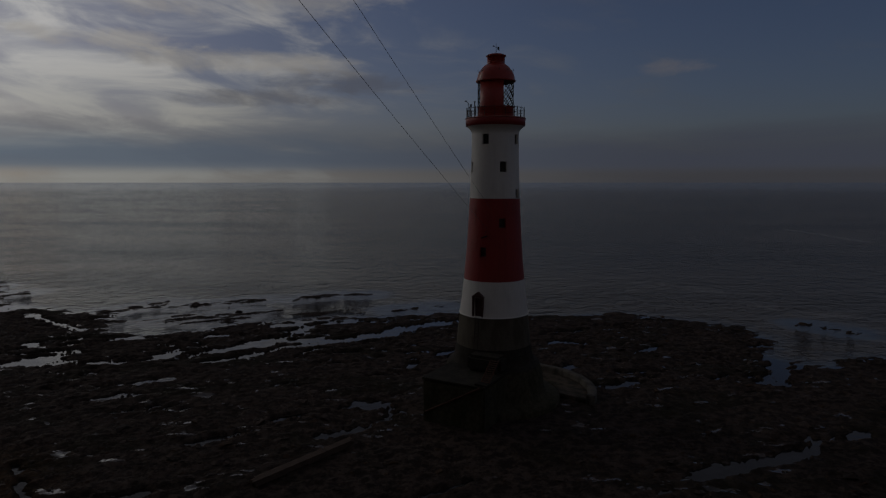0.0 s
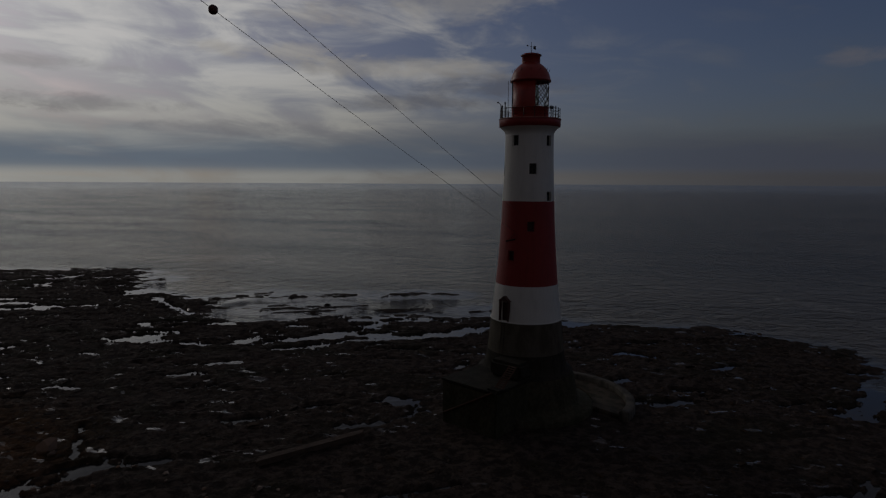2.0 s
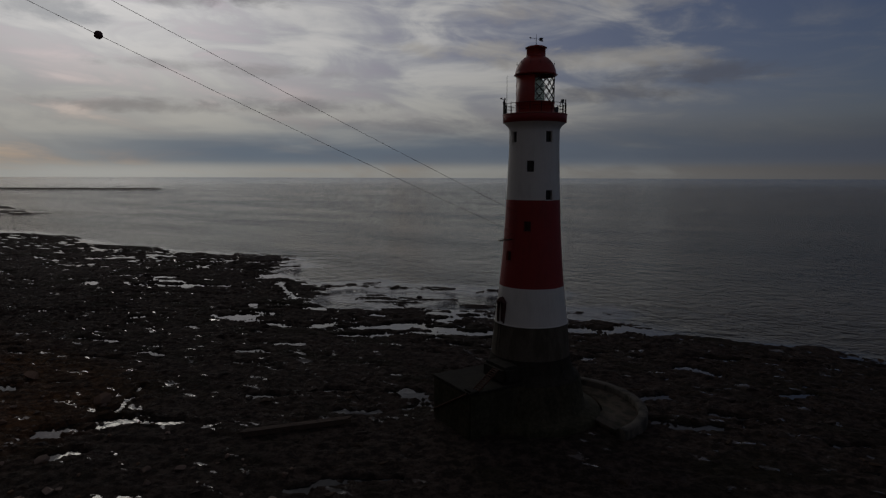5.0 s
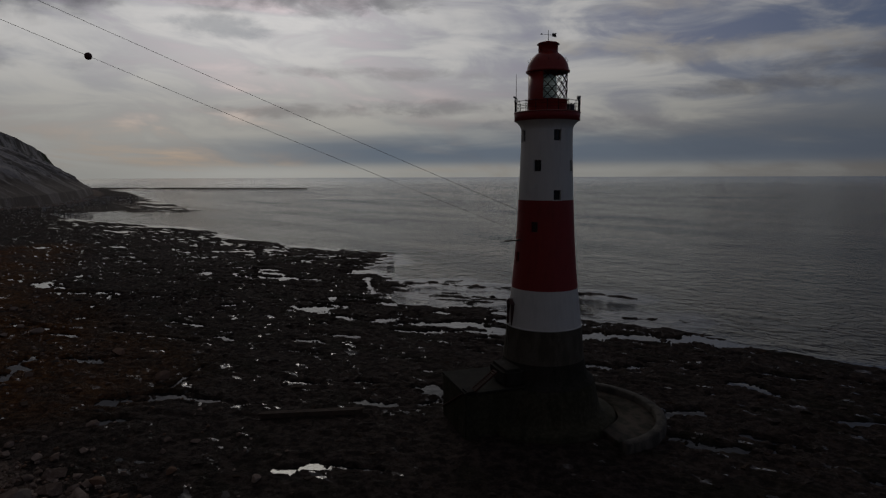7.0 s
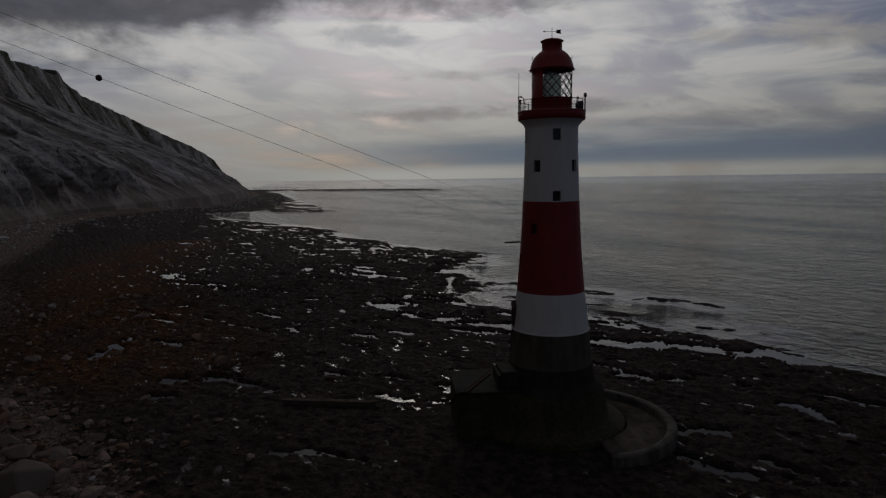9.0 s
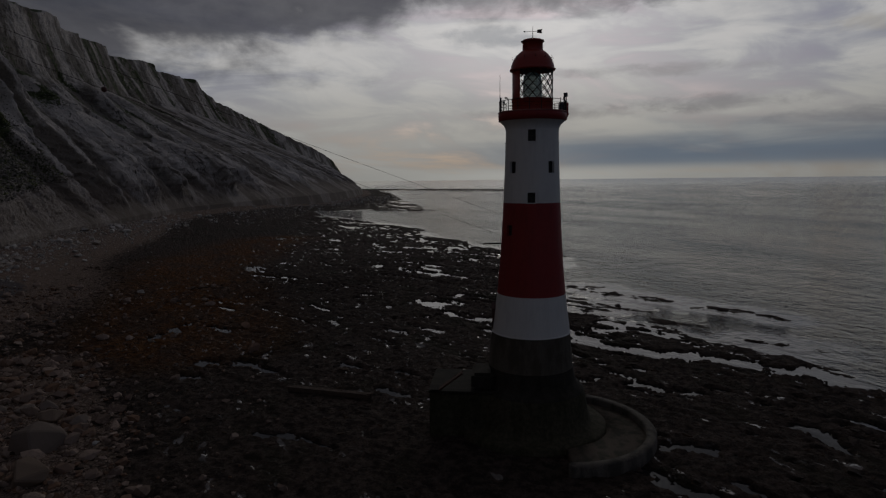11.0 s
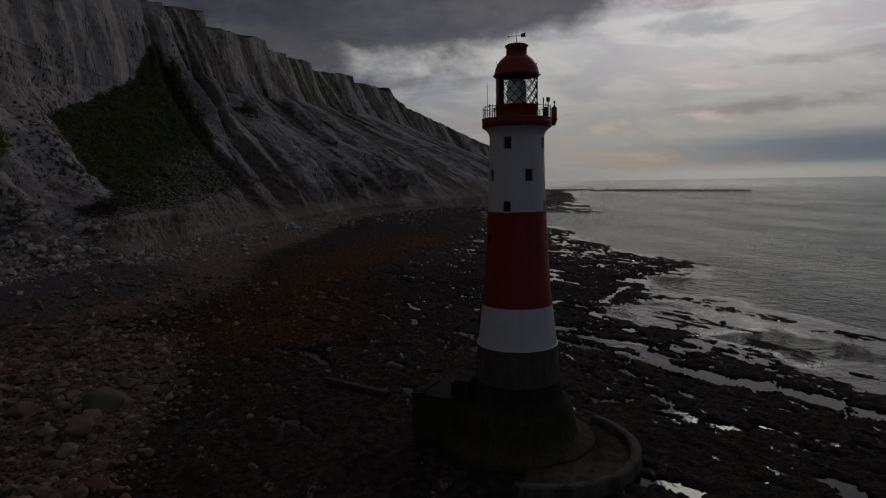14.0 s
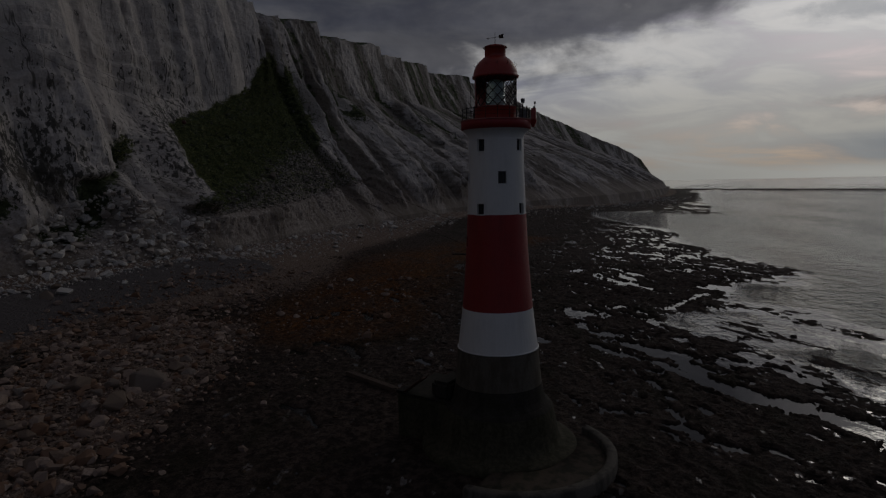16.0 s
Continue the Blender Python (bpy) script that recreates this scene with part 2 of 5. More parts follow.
def chalk_material():
    m, N, b = material("chalk", 0.92)
    p = place(N)
    veg_shade, soil, along, lower = (N.attribute(k) for k in ("veg_shade", "soil", "along", "lower"))
    sep = N.add("ShaderNodeSeparateXYZ")
    N.link(p, sep.inputs[0])
    fall = N.add("ShaderNodeCombineXYZ")
    N.link(along, fall.inputs[0])
    N.link(N.math("MULTIPLY", sep.outputs[2], 0.16), fall.inputs[1])
    runs = N.noise(fall.outputs[0], 0.22, 8, 0.66)
    thin = N.noise(fall.outputs[0], 0.9, 5, 0.6)
    grain = N.noise(p, 0.9, 9, 0.7)
    blot = N.noise(p, 0.045, 6, 0.62)
    c = N.mix(N.step(runs, 0.28, 0.68), (0.555, 0.495, 0.435), (0.66, 0.598, 0.532))
    c = N.mix(N.step(blot, 0.48, 0.66), c, (0.45, 0.41, 0.37))
    c = N.mix(N.math("MULTIPLY", N.step(thin, 0.60, 0.74), 0.16), c, (0.27, 0.25, 0.22))
    mottle = N.noise(p, 0.23, 8, 0.72)
    c = N.mix(N.math("MULTIPLY", N.step(mottle, 0.47, 0.64), 0.5), c, (0.36, 0.315, 0.27))
    # long thin cracks, their shade drawn in as dark colour
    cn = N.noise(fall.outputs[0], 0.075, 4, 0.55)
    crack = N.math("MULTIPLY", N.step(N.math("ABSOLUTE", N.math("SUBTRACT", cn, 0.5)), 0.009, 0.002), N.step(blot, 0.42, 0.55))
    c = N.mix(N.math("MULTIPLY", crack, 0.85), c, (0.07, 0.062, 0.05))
    # broken flint and tufts in the face; hollows are shade put into the colour
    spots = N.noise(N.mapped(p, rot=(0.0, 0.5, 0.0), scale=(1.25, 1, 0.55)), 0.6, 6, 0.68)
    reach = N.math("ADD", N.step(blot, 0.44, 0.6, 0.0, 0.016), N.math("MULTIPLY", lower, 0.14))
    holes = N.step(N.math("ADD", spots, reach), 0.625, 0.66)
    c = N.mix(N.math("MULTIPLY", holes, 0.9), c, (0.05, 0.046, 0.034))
    fleck = N.noise(p, 1.5, 5, 0.75)
    c = N.mix(N.math("MULTIPLY", N.step(fleck, 0.58, 0.68), 0.35), c, (0.2, 0.18, 0.15))
    # soil and thin growth down the gullies, with crease shade added as dark colour
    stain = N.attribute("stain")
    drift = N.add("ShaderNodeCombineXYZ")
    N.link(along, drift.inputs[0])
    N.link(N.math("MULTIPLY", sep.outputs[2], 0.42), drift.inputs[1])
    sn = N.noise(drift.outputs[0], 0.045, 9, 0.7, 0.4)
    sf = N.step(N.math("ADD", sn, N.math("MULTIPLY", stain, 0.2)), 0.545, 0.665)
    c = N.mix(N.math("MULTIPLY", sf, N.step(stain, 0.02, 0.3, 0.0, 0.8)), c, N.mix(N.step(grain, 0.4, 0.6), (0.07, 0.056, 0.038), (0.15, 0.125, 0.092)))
    c = N.mix(N.math("MULTIPLY", soil, N.step(grain, 0.36, 0.6, 0.45, 0.95)), c, (0.17, 0.13, 0.10))
    # green growth, its dark tone also laid into cleft and caves as painted shade
    vedge = N.step(N.math("ADD", veg_shade, N.math("MULTIPLY", N.math("SUBTRACT", grain, 0.5), 2.2)), 0.42, 0.62)
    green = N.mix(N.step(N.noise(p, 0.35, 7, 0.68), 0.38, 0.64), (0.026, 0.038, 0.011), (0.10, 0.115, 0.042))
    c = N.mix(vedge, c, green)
    N.put(b.inputs["Base Color"], c)
    bump(N, b, N.math("ADD", N.math("MULTIPLY", grain, 0.8), N.math("ADD", N.math("MULTIPLY", runs, 0.06), N.math("MULTIPLY", blot, 3.0))), 0.9, 0.65)
    return m


def ground_material():
    m, N, b = material("foreshore", 0.6)
    p = place(N)
    beach = N.attribute("beach")
    weed = N.attribute("weed")
    sand = N.attribute("sand")
    big = N.noise(N.mapped(p, scale=(0.5, 1, 1)), 0.12, 6, 0.6)
    mid = N.noise(p, 0.9, 8, 0.74)
    fine = N.noise(p, 4.5, 6, 0.7)
    vor = N.add("ShaderNodeTexVoronoi")
    N.put(vor.inputs["Vector"], p)
    vor.inputs["Scale"].default_value = 1.6
    cells = vor.outputs["Distance"]
    reef = N.mix(N.step(mid, 0.41, 0.61), (0.037, 0.0275, 0.0225), (0.108, 0.079, 0.064))
    reef = N.mix(N.math("MULTIPLY", N.step(big, 0.48, 0.64), 0.6), reef, (0.028, 0.026, 0.015))
    reef = N.mix(N.math("MULTIPLY", N.step(fine, 0.58, 0.72), 0.35), reef, (0.05, 0.034, 0.025))
    brown = N.mix(N.step(mid, 0.4, 0.62), (0.066, 0.027, 0.0095), (0.20, 0.086, 0.029))
    c = N.mix(N.math("MULTIPLY", weed, N.step(big, 0.36, 0.58, 0.35, 1.0)), reef, brown)
    peb = N.mix(N.step(fine, 0.36, 0.64), (0.115, 0.08, 0.061), (0.38, 0.285, 0.222))
    peb = N.mix(N.step(mid, 0.5, 0.68), peb, (0.165, 0.115, 0.084))
    bedge = N.step(N.math("ADD", beach, N.math("MULTIPLY", N.math("SUBTRACT", mid, 0.5), 1.3)), 0.35, 0.65)
    c = N.mix(bedge, c, peb)
    wet = N.mix(N.step(fine, 0.4, 0.7), (0.12, 0.105, 0.10), (0.21, 0.187, 0.175))
    c = N.mix(N.step(N.math("ADD", sand, N.math("MULTIPLY", N.math("SUBTRACT", mid, 0.5), 0.8)), 0.4, 0.62), c, wet)
    N.put(b.inputs["Base Color"], c)
    # films of water left in small hollows of the bare reef
    sep = N.add("ShaderNodeSeparateXYZ")
    N.link(p, sep.inputs[0])
    dips = N.noise(N.mapped(p, rot=(0, 0, radians(-29)), scale=(0.42, 1.0, 1.0)), 0.62, 5, 0.62)
    film = N.math("MULTIPLY", N.step(dips, 0.62, 0.642), N.math("SUBTRACT", 1.0, bedge))
    film = N.math("MULTIPLY", film, N.math("MULTIPLY", N.step(sep.outputs[0], 30.0, -25.0, 0.75, 1.0), N.step(big, 0.42, 0.5)))
    N.put(b.inputs["Roughness"], N.step(film, 0.3, 0.7, 0.75, 0.07))
    N.put(b.inputs["Specular IOR Level"], N.step(film, 0.3, 0.7, 0.045, 0.5))
    h = N.math("ADD", N.math("MULTIPLY", fine, 0.5), N.math("ADD", N.math("MULTIPLY", mid, 1.2), N.math("MULTIPLY", cells, 0.5)))
    n = N.add("ShaderNodeBump")
    N.link(h, n.inputs["Height"])
    n.inputs["Distance"].default_value = 0.45
    N.put(n.inputs["Strength"], N.step(film, 0.1, 0.6, 1.0, 0.03))
    N.link(n.outputs[0], b.inputs["Normal"])
    return m


def water_material():
    m, N, b = material("sea_water", 0.08)
    p = place(N)
    calm = N.attribute("calm")
    shallow = N.attribute("shallow")
    q = N.mapped(p, rot=(0, 0, radians(-28)), scale=(0.66, 1.0, 1.0))
    q2 = N.mapped(p, rot=(0, 0, radians(21)), scale=(0.7, 1.0, 1.0))
    swell = N.noise(q, 0.075, 4, 0.55, 1.6)
    chop = N.noise(q2, 0.26, 4, 0.6, 0.9)
    rip = N.noise(q, 0.8, 3, 0.6, 0.3)
    patch = N.noise(N.mapped(p, rot=(0, 0, radians(-20)), scale=(0.3, 1, 1)), 0.018, 5, 0.6)
    c = N.mix(N.step(patch, 0.35, 0.65), (0.009, 0.022, 0.040), (0.015, 0.031, 0.050))
    c = N.mix(N.math("MULTIPLY", shallow, N.step(chop, 0.3, 0.7, 0.5, 1.0)), c, (0.075, 0.062, 0.05))
    c = N.mix(N.math("MULTIPLY", N.step(calm, 0.5, 1.0), 0.85), c, (0.022, 0.018, 0.014))
    foam = N.math("MULTIPLY", N.math("MULTIPLY", shallow, N.step(chop, 0.60, 0.70)), N.step(rip, 0.45, 0.6))
    foam = N.math("MAXIMUM", foam, N.math("MULTIPLY", N.attribute("surf"), N.step(rip, 0.42, 0.56, 0.0, 2.4)))
    c = N.mix(N.math("MULTIPLY", foam, 0.2), c, (0.45, 0.44, 0.42))
    N.put(b.inputs["Base Color"], c)
    b.inputs["IOR"].default_value = 1.33
    N.put(b.inputs["Roughness"], N.step(patch, 0.35, 0.65, 0.03, 0.08))
    h = N.math("ADD", N.math("MULTIPLY", swell, 1.7), N.math("ADD", N.math("MULTIPLY", chop, 2.3), N.math("MULTIPLY", rip, 1.2)))
    n = N.add("ShaderNodeBump")
    N.link(h, n.inputs["Height"])
    n.inputs["Distance"].default_value = 1.7
    N.put(n.inputs["Strength"], N.math("MULTIPLY", N.math("SUBTRACT", 1.0, N.math("MULTIPLY", calm, 0.975)), N.step(patch, 0.36, 0.6, 0.72, 1.0)))
    N.link(n.outputs[0], b.inputs["Normal"])
    return m


def stone_material(name, lo, hi, brown):
    m, N, b = material(name, 0.9)
    b.inputs["Specular IOR Level"].default_value = 0.15
    p = place(N)
    info = N.add("ShaderNodeObjectInfo").outputs["Random"]
    isl = N.add("ShaderNodeNewGeometry").outputs["Random Per Island"]
    v = N.math("FRACT", N.math("ADD", info, isl))
    grain = N.noise(p, 3.0, 7, 0.68)
    c = N.mix(v, lo, hi)
    c = N.mix(N.step(grain, 0.45, 0.68), c, tuple(0.55 * x for x in hi))
    c = N.mix(N.math("MULTIPLY", N.step(N.math("FRACT", N.math("MULTIPLY", v, 7.3)), 0.6, 0.8), 0.75), c, brown)
    N.put(b.inputs["Base Color"], c)
    bump(N, b, grain, 0.7, 0.08)
    return m


CHALK = chalk_material()
GROUND = ground_material()
WATER = water_material()
STONE = stone_material("chalk_boulder", (0.135, 0.09, 0.068), (0.45, 0.338, 0.265), (0.19, 0.10, 0.056))
REEFSTONE = stone_material("weedy_rock", (0.03, 0.022, 0.018), (0.088, 0.064, 0.052), (0.065, 0.038, 0.021))
PALE = stone_material("pale_chalk_block", (0.20, 0.155, 0.125), (0.33, 0.27, 0.22), (0.19, 0.135, 0.095))
SLOPESTONE = stone_material("slope_stone", (0.09, 0.08, 0.064), (0.34, 0.31, 0.27), (0.08, 0.075, 0.045))
RUBBLE = stone_material("chalk_rubble", (0.42, 0.38, 0.335), (0.76, 0.71, 0.64), (0.42, 0.345, 0.28))
LEAF, _n, _b = material("scrub_leaf", 0.8)
_n.put(_b.inputs["Base Color"], _n.mix(_n.add("ShaderNodeNewGeometry").outputs["Random Per Island"], (0.05, 0.075, 0.02), (0.33, 0.34, 0.13)))

# ---- land and sea ----
def lattice(ix, iy, iz):
    h = (ix * 374761393 + iy * 668265263 + iz * 2147483647 + 1013904223) & 0xFFFFFFFF
    h = ((h ^ (h >> 13)) * 1274126177) & 0xFFFFFFFF
    h = ((h ^ (h >> 16)) * 2246822519) & 0xFFFFFFFF
    return ((h ^ (h >> 15)) & 0xFFFFFF) / float(0xFFFFFF)


def value_noise(x, y, z):
    x, y, z = np.broadcast_arrays(np.asarray(x, float), np.asarray(y, float), np.asarray(z, float))
    fx, fy, fz = np.floor(x), np.floor(y), np.floor(z)
    ix, iy, iz = fx.astype(np.int64), fy.astype(np.int64), fz.astype(np.int64)
    u, v, w = x - fx, y - fy, z - fz
    u, v, w = (t * t * t * (t * (t * 6 - 15) + 10) for t in (u, v, w))
    out = 0
    for dx in (0, 1):
        for dy in (0, 1):
            for dz in (0, 1):
                weight = (u if dx else 1 - u) * (v if dy else 1 - v) * (w if dz else 1 - w)
                out = out + weight * lattice(ix + dx, iy + dy, iz + dz)
    return out * 2 - 1


def fbm(x, y, z=0.0, octaves=4, gain=0.5):
    total, amp, f = 0.0, 1.0, 1.0
    for k in range(octaves):
        total = total + amp * value_noise(x * f + 17.3 * k, y * f - 9.1 * k, z * f + 4.7 * k)
        amp, f = amp * gain, f * 2.03
    return total


def smooth(v, lo, hi):
    t = np.clip((v - lo) / (hi - lo), 0, 1)
    return t * t * (3 - 2 * t)


def away(x, y, line):
    """Distance from points to an open line."""
    best = np.full(x.shape, 1e9)
    for (ax, ay), (bx, by) in zip(line, line[1:]):
        dx, dy = bx - ax, by - ay
        t = np.clip(((x - ax) * dx + (y - ay) * dy) / (dx * dx + dy * dy), 0, 1)
        best = np.minimum(best, np.hypot(x - ax - t * dx, y - ay - t * dy))
    return best


def inside(x, y, ring):
    odd = np.zeros(x.shape, bool)
    for (ax, ay), (bx, by) in zip(ring, ring[1:] + ring[:1]):
        if ay != by:
            odd ^= ((ay > y) != (by > y)) & (x < (bx - ax) * (y - ay) / (by - ay) + ax)
    return odd


SEA = -0.5
SHORE = [(-4800, 1500), (-2400, 600), (-1740, 395), (-1500, 560), (-1320, 650), (-1175, 684), (-1290, 590), (-1330, 500), (-1240, 350), (-820, 240),
         (-560, 178), (-442, 151), (-485, 108), (-505, 60), (-450, 54), (-354, 66), (-300, 82), (-224, 72), (-172, 74), (-131, 86),
         (-115, 72), (-107, 59), (-90, 53), (-80, 49), (-73, 58), (-67, 57), (-72, 45), (-68, 33), (-60, 31), (-52.6, 36), (-48.8, 40), (-41, 42), (-35, 45.5), (-31, 48.5), (-20, 48),
         (-8, 53.5), (0, 52), (11, 48.5), (29, 53), (39, 47.6), (48, 41), (51, 31), (45, 21), (49, 16.5), (58, 22), (66, 21), (95, 5), (140, -18), (220, -45), (400, -75), (900, -110), (4800, -900)]
LANDSIDE = [(4800, -4800), (-4800, -4800)]
# foot of the cliff: place, way inland, and the profile as (distance inland, height)
CLIFF = [
    ((420, -160), (0.0, -1.0), [(0, 6), (5, 15), (12, 40), (17, 75), (24, 108), (110, 116)]),
    ((60, -143), (-0.05, -1.0), [(0, 6), (5, 15), (12, 40), (17, 75), (24, 108), (110, 116)]),
    ((-20, -133), (-0.15, -0.99), [(0, 6.5), (6, 15), (12, 38), (18, 75), (26, 110), (110, 118)]),
    ((-65, -124), (-0.3, -0.95), [(0, 7), (10, 15), (17, 38), (24, 76), (32, 112), (110, 120)]),
    ((-94, -109), (-0.36, -0.93), [(0, 7.2), (15, 19), (25, 36), (36, 78), (46, 113), (120, 122)]),
    ((-128, -99), (-0.4, -0.92), [(0, 7.5), (4, 17), (30, 32), (54, 58), (66, 126), (130, 136)]),
    ((-170, -93), (-0.42, -0.91), [(0, 8), (5, 18), (34, 36), (60, 68), (72, 128), (140, 138)]),
    ((-212, -88), (-0.45, -0.89), [(0, 8), (14, 20), (38, 45), (58, 74), (70, 126), (140, 136)]),
    ((-282, -71), (-0.45, -0.89), [(0, 8), (22, 27), (48, 58), (70, 92), (86, 131), (150, 142)]),
    ((-392, -44), (-0.46, -0.89), [(0, 8), (28, 32), (62, 74), (92, 110), (112, 141), (180, 152)]),
    ((-490, 8), (-0.6, -0.8), [(0, 8), (44, 42), (98, 88), (150, 128), (186, 162), (260, 170)]),
    ((-640, 88), (-0.55, -0.83), [(0, 8), (64, 48), (140, 104), (225, 152), (276, 184), (350, 190)]),
    ((-830, 165), (-0.5, -0.87), [(0, 8), (74, 55), (170, 115), (255, 160), (300, 196), (400, 202)]),
    ((-1010, 225), (-0.4, -0.92), [(0, 8), (80, 58), (160, 110), (235, 155), (283, 192), (380, 196)]),
    ((-1110, 252), (-0.25, -0.97), [(0, 8), (75, 54), (150, 104), (215, 145), (262, 173), (350, 180)]),
    ((-1350, 308), (0.08, -1.0), [(0, 7), (66, 46), (130, 90), (185, 126), (226, 152), (340, 168)]),
    ((-1510, 340), (0.1, -1.0), [(0, 6), (38, 34), (74, 64), (100, 88), (118, 107), (260, 130)]),
    ((-1620, 362), (0.1, -1.0), [(0, 5), (18, 22), (36, 44), (52, 62), (64, 78), (200, 110)]),
    ((-1685, 374), (-0.1, -1.0), [(0, 4), (6, 10), (12, 16), (18, 24), (26, 30), (160, 70)]),
    ((-2000, 450), (-0.3, -0.95), [(0, 3), (6, 5), (12, 8), (18, 11), (26, 14), (160, 34)]),
]
FOOT = [c[0] for c in CLIFF]


# gullies that hold water at low tide: half width and line
CHANNELS = [
    (1.5, [(-42.5, 13.7), (-37, 18.6), (-33, 22), (-29.5, 25.2), (-24, 28)]), (2.3, [(-24, 28), (-17.5, 32.3), (-13.2, 36.5), (-9.5, 41)]), (3.2, [(-10, 40), (-4, 44), (2, 47), (9, 49.5)]),
    (1.5, [(-56, 16.4), (-47.5, 19.3)]), (1.2, [(-61, 12), (-53, 14.6), (-44.5, 19.8)]), (1.1, [(-48.1, 29.5), (-41.6, 32.5)]), (1.1, [(-7.7, 20), (-4.7, 22), (-1.2, 24.6)]),
    (0.8, [(-2, 28.6), (2.2, 29.8), (3, 33), (5.4, 35.4)]), (2.6, [(45, 21), (43, 14), (38.4, 7.4)]), (1.6, [(-42, -35.5), (-38, -31), (-37, -27.6), (-32.6, -25)]),
    (0.3, [(-38.6, -28.5), (-41.7, -25.9), (-44, -22.9), (-46.5, -20.2)]), (1.0, [(-78, -12), (-71, -9)]), (0.8, [(-68, -17.6), (-62, -15.2)]), (0.8, [(-57.4, -25.2), (-55, -22.6)])]
POOLS = [
    (1.7, [(-16.4, -2.6), (-10.4, -3.8)]), (1.1, [(-18.3, -12.2), (-14.8, -10.4), (-12, -5.4)]), (0.9, [(-31.8, -15), (-28, -12.2)]), (0.7, [(-24.5, -7.5), (-22.3, -6)]), (0.8, [(-61.5, -10.7), (-58, -10)]),
    (0.8, [(-47.5, 4.4), (-44, 5.8)]), (1.5, [(-60, -42), (-66, -39), (-71.7, -35.4)]), (1.3, [(-59.8, -29.6), (-66, -33)]), (0.9, [(-41.2, -32.3), (-37.6, -26)]), (1.0, [(-34.9, -37.5), (-33.5, -35.6)]),
    (0.45, [(-9.4, -28.6), (-7.7, -24.6)]), (0.45, [(-7.1, -24.1), (-2.7, -21.4)]), (1.2, [(-11.5, 13.2), (-11.6, 16.4)]), (1.2, [(-30.7, 39.3), (-27.7, 40.4), (-25.2, 42.4)]), (1.3, [(-34, 36), (-32.4, 37.2)]),
    (1.3, [(-94, 47), (-86, 41), (-74, 34)]), (1.4, [(11.5, 28.2), (14.4, 27.4), (16.6, 26.4)]), (1.0, [(12, 33.8), (18, 36.2)]), (0.8, [(9.9, 10.4), (12.4, 13.8)]), (1.4, [(13.2, 5.8), (16.3, 5.6), (19, 7)]),
    (0.9, [(18.8, 11.2), (21, 11.3), (23.4, 11.8)]), (0.85, [(17.6, -20.3), (22.2, -18), (26.8, -16), (31.2, -13.9), (33.6, -11.7)]), (1.2, [(36.3, -11), (39.1, -9.8)]), (0.8, [(-49, -29), (-47.5, -27.6)]),
    (0.9, [(31, 9), (33.5, 10.5)]), (0.7, [(24, 22), (28, 25)]), (0.7, [(46, -3), (50, -1)])]

# tongues of reef that stand out of the sea
TONGUES = [(2.6, [(-82, 44), (-70, 59)]), (2.0, [(-65, 55), (-59.5, 59), (-50, 63.5)]), (1.2, [(-119, 58.5), (-111, 70.5)]), (1.9, [(-152, 69.6), (-138, 75), (-124.6, 78.3)]), (1.3, [(-63, 41), (-57, 44.5)]),
           (1.1, [(-55, 45.5), (-49, 50)]), (0.9, [(-42.3, 64), (-36.6, 69), (-27, 70.3)]), (1.2, [(62, 42), (66, 37)]), (0.8, [(-52, 40), (-48, 44)]), (1.0, [(-18, 53), (-9, 57)])]


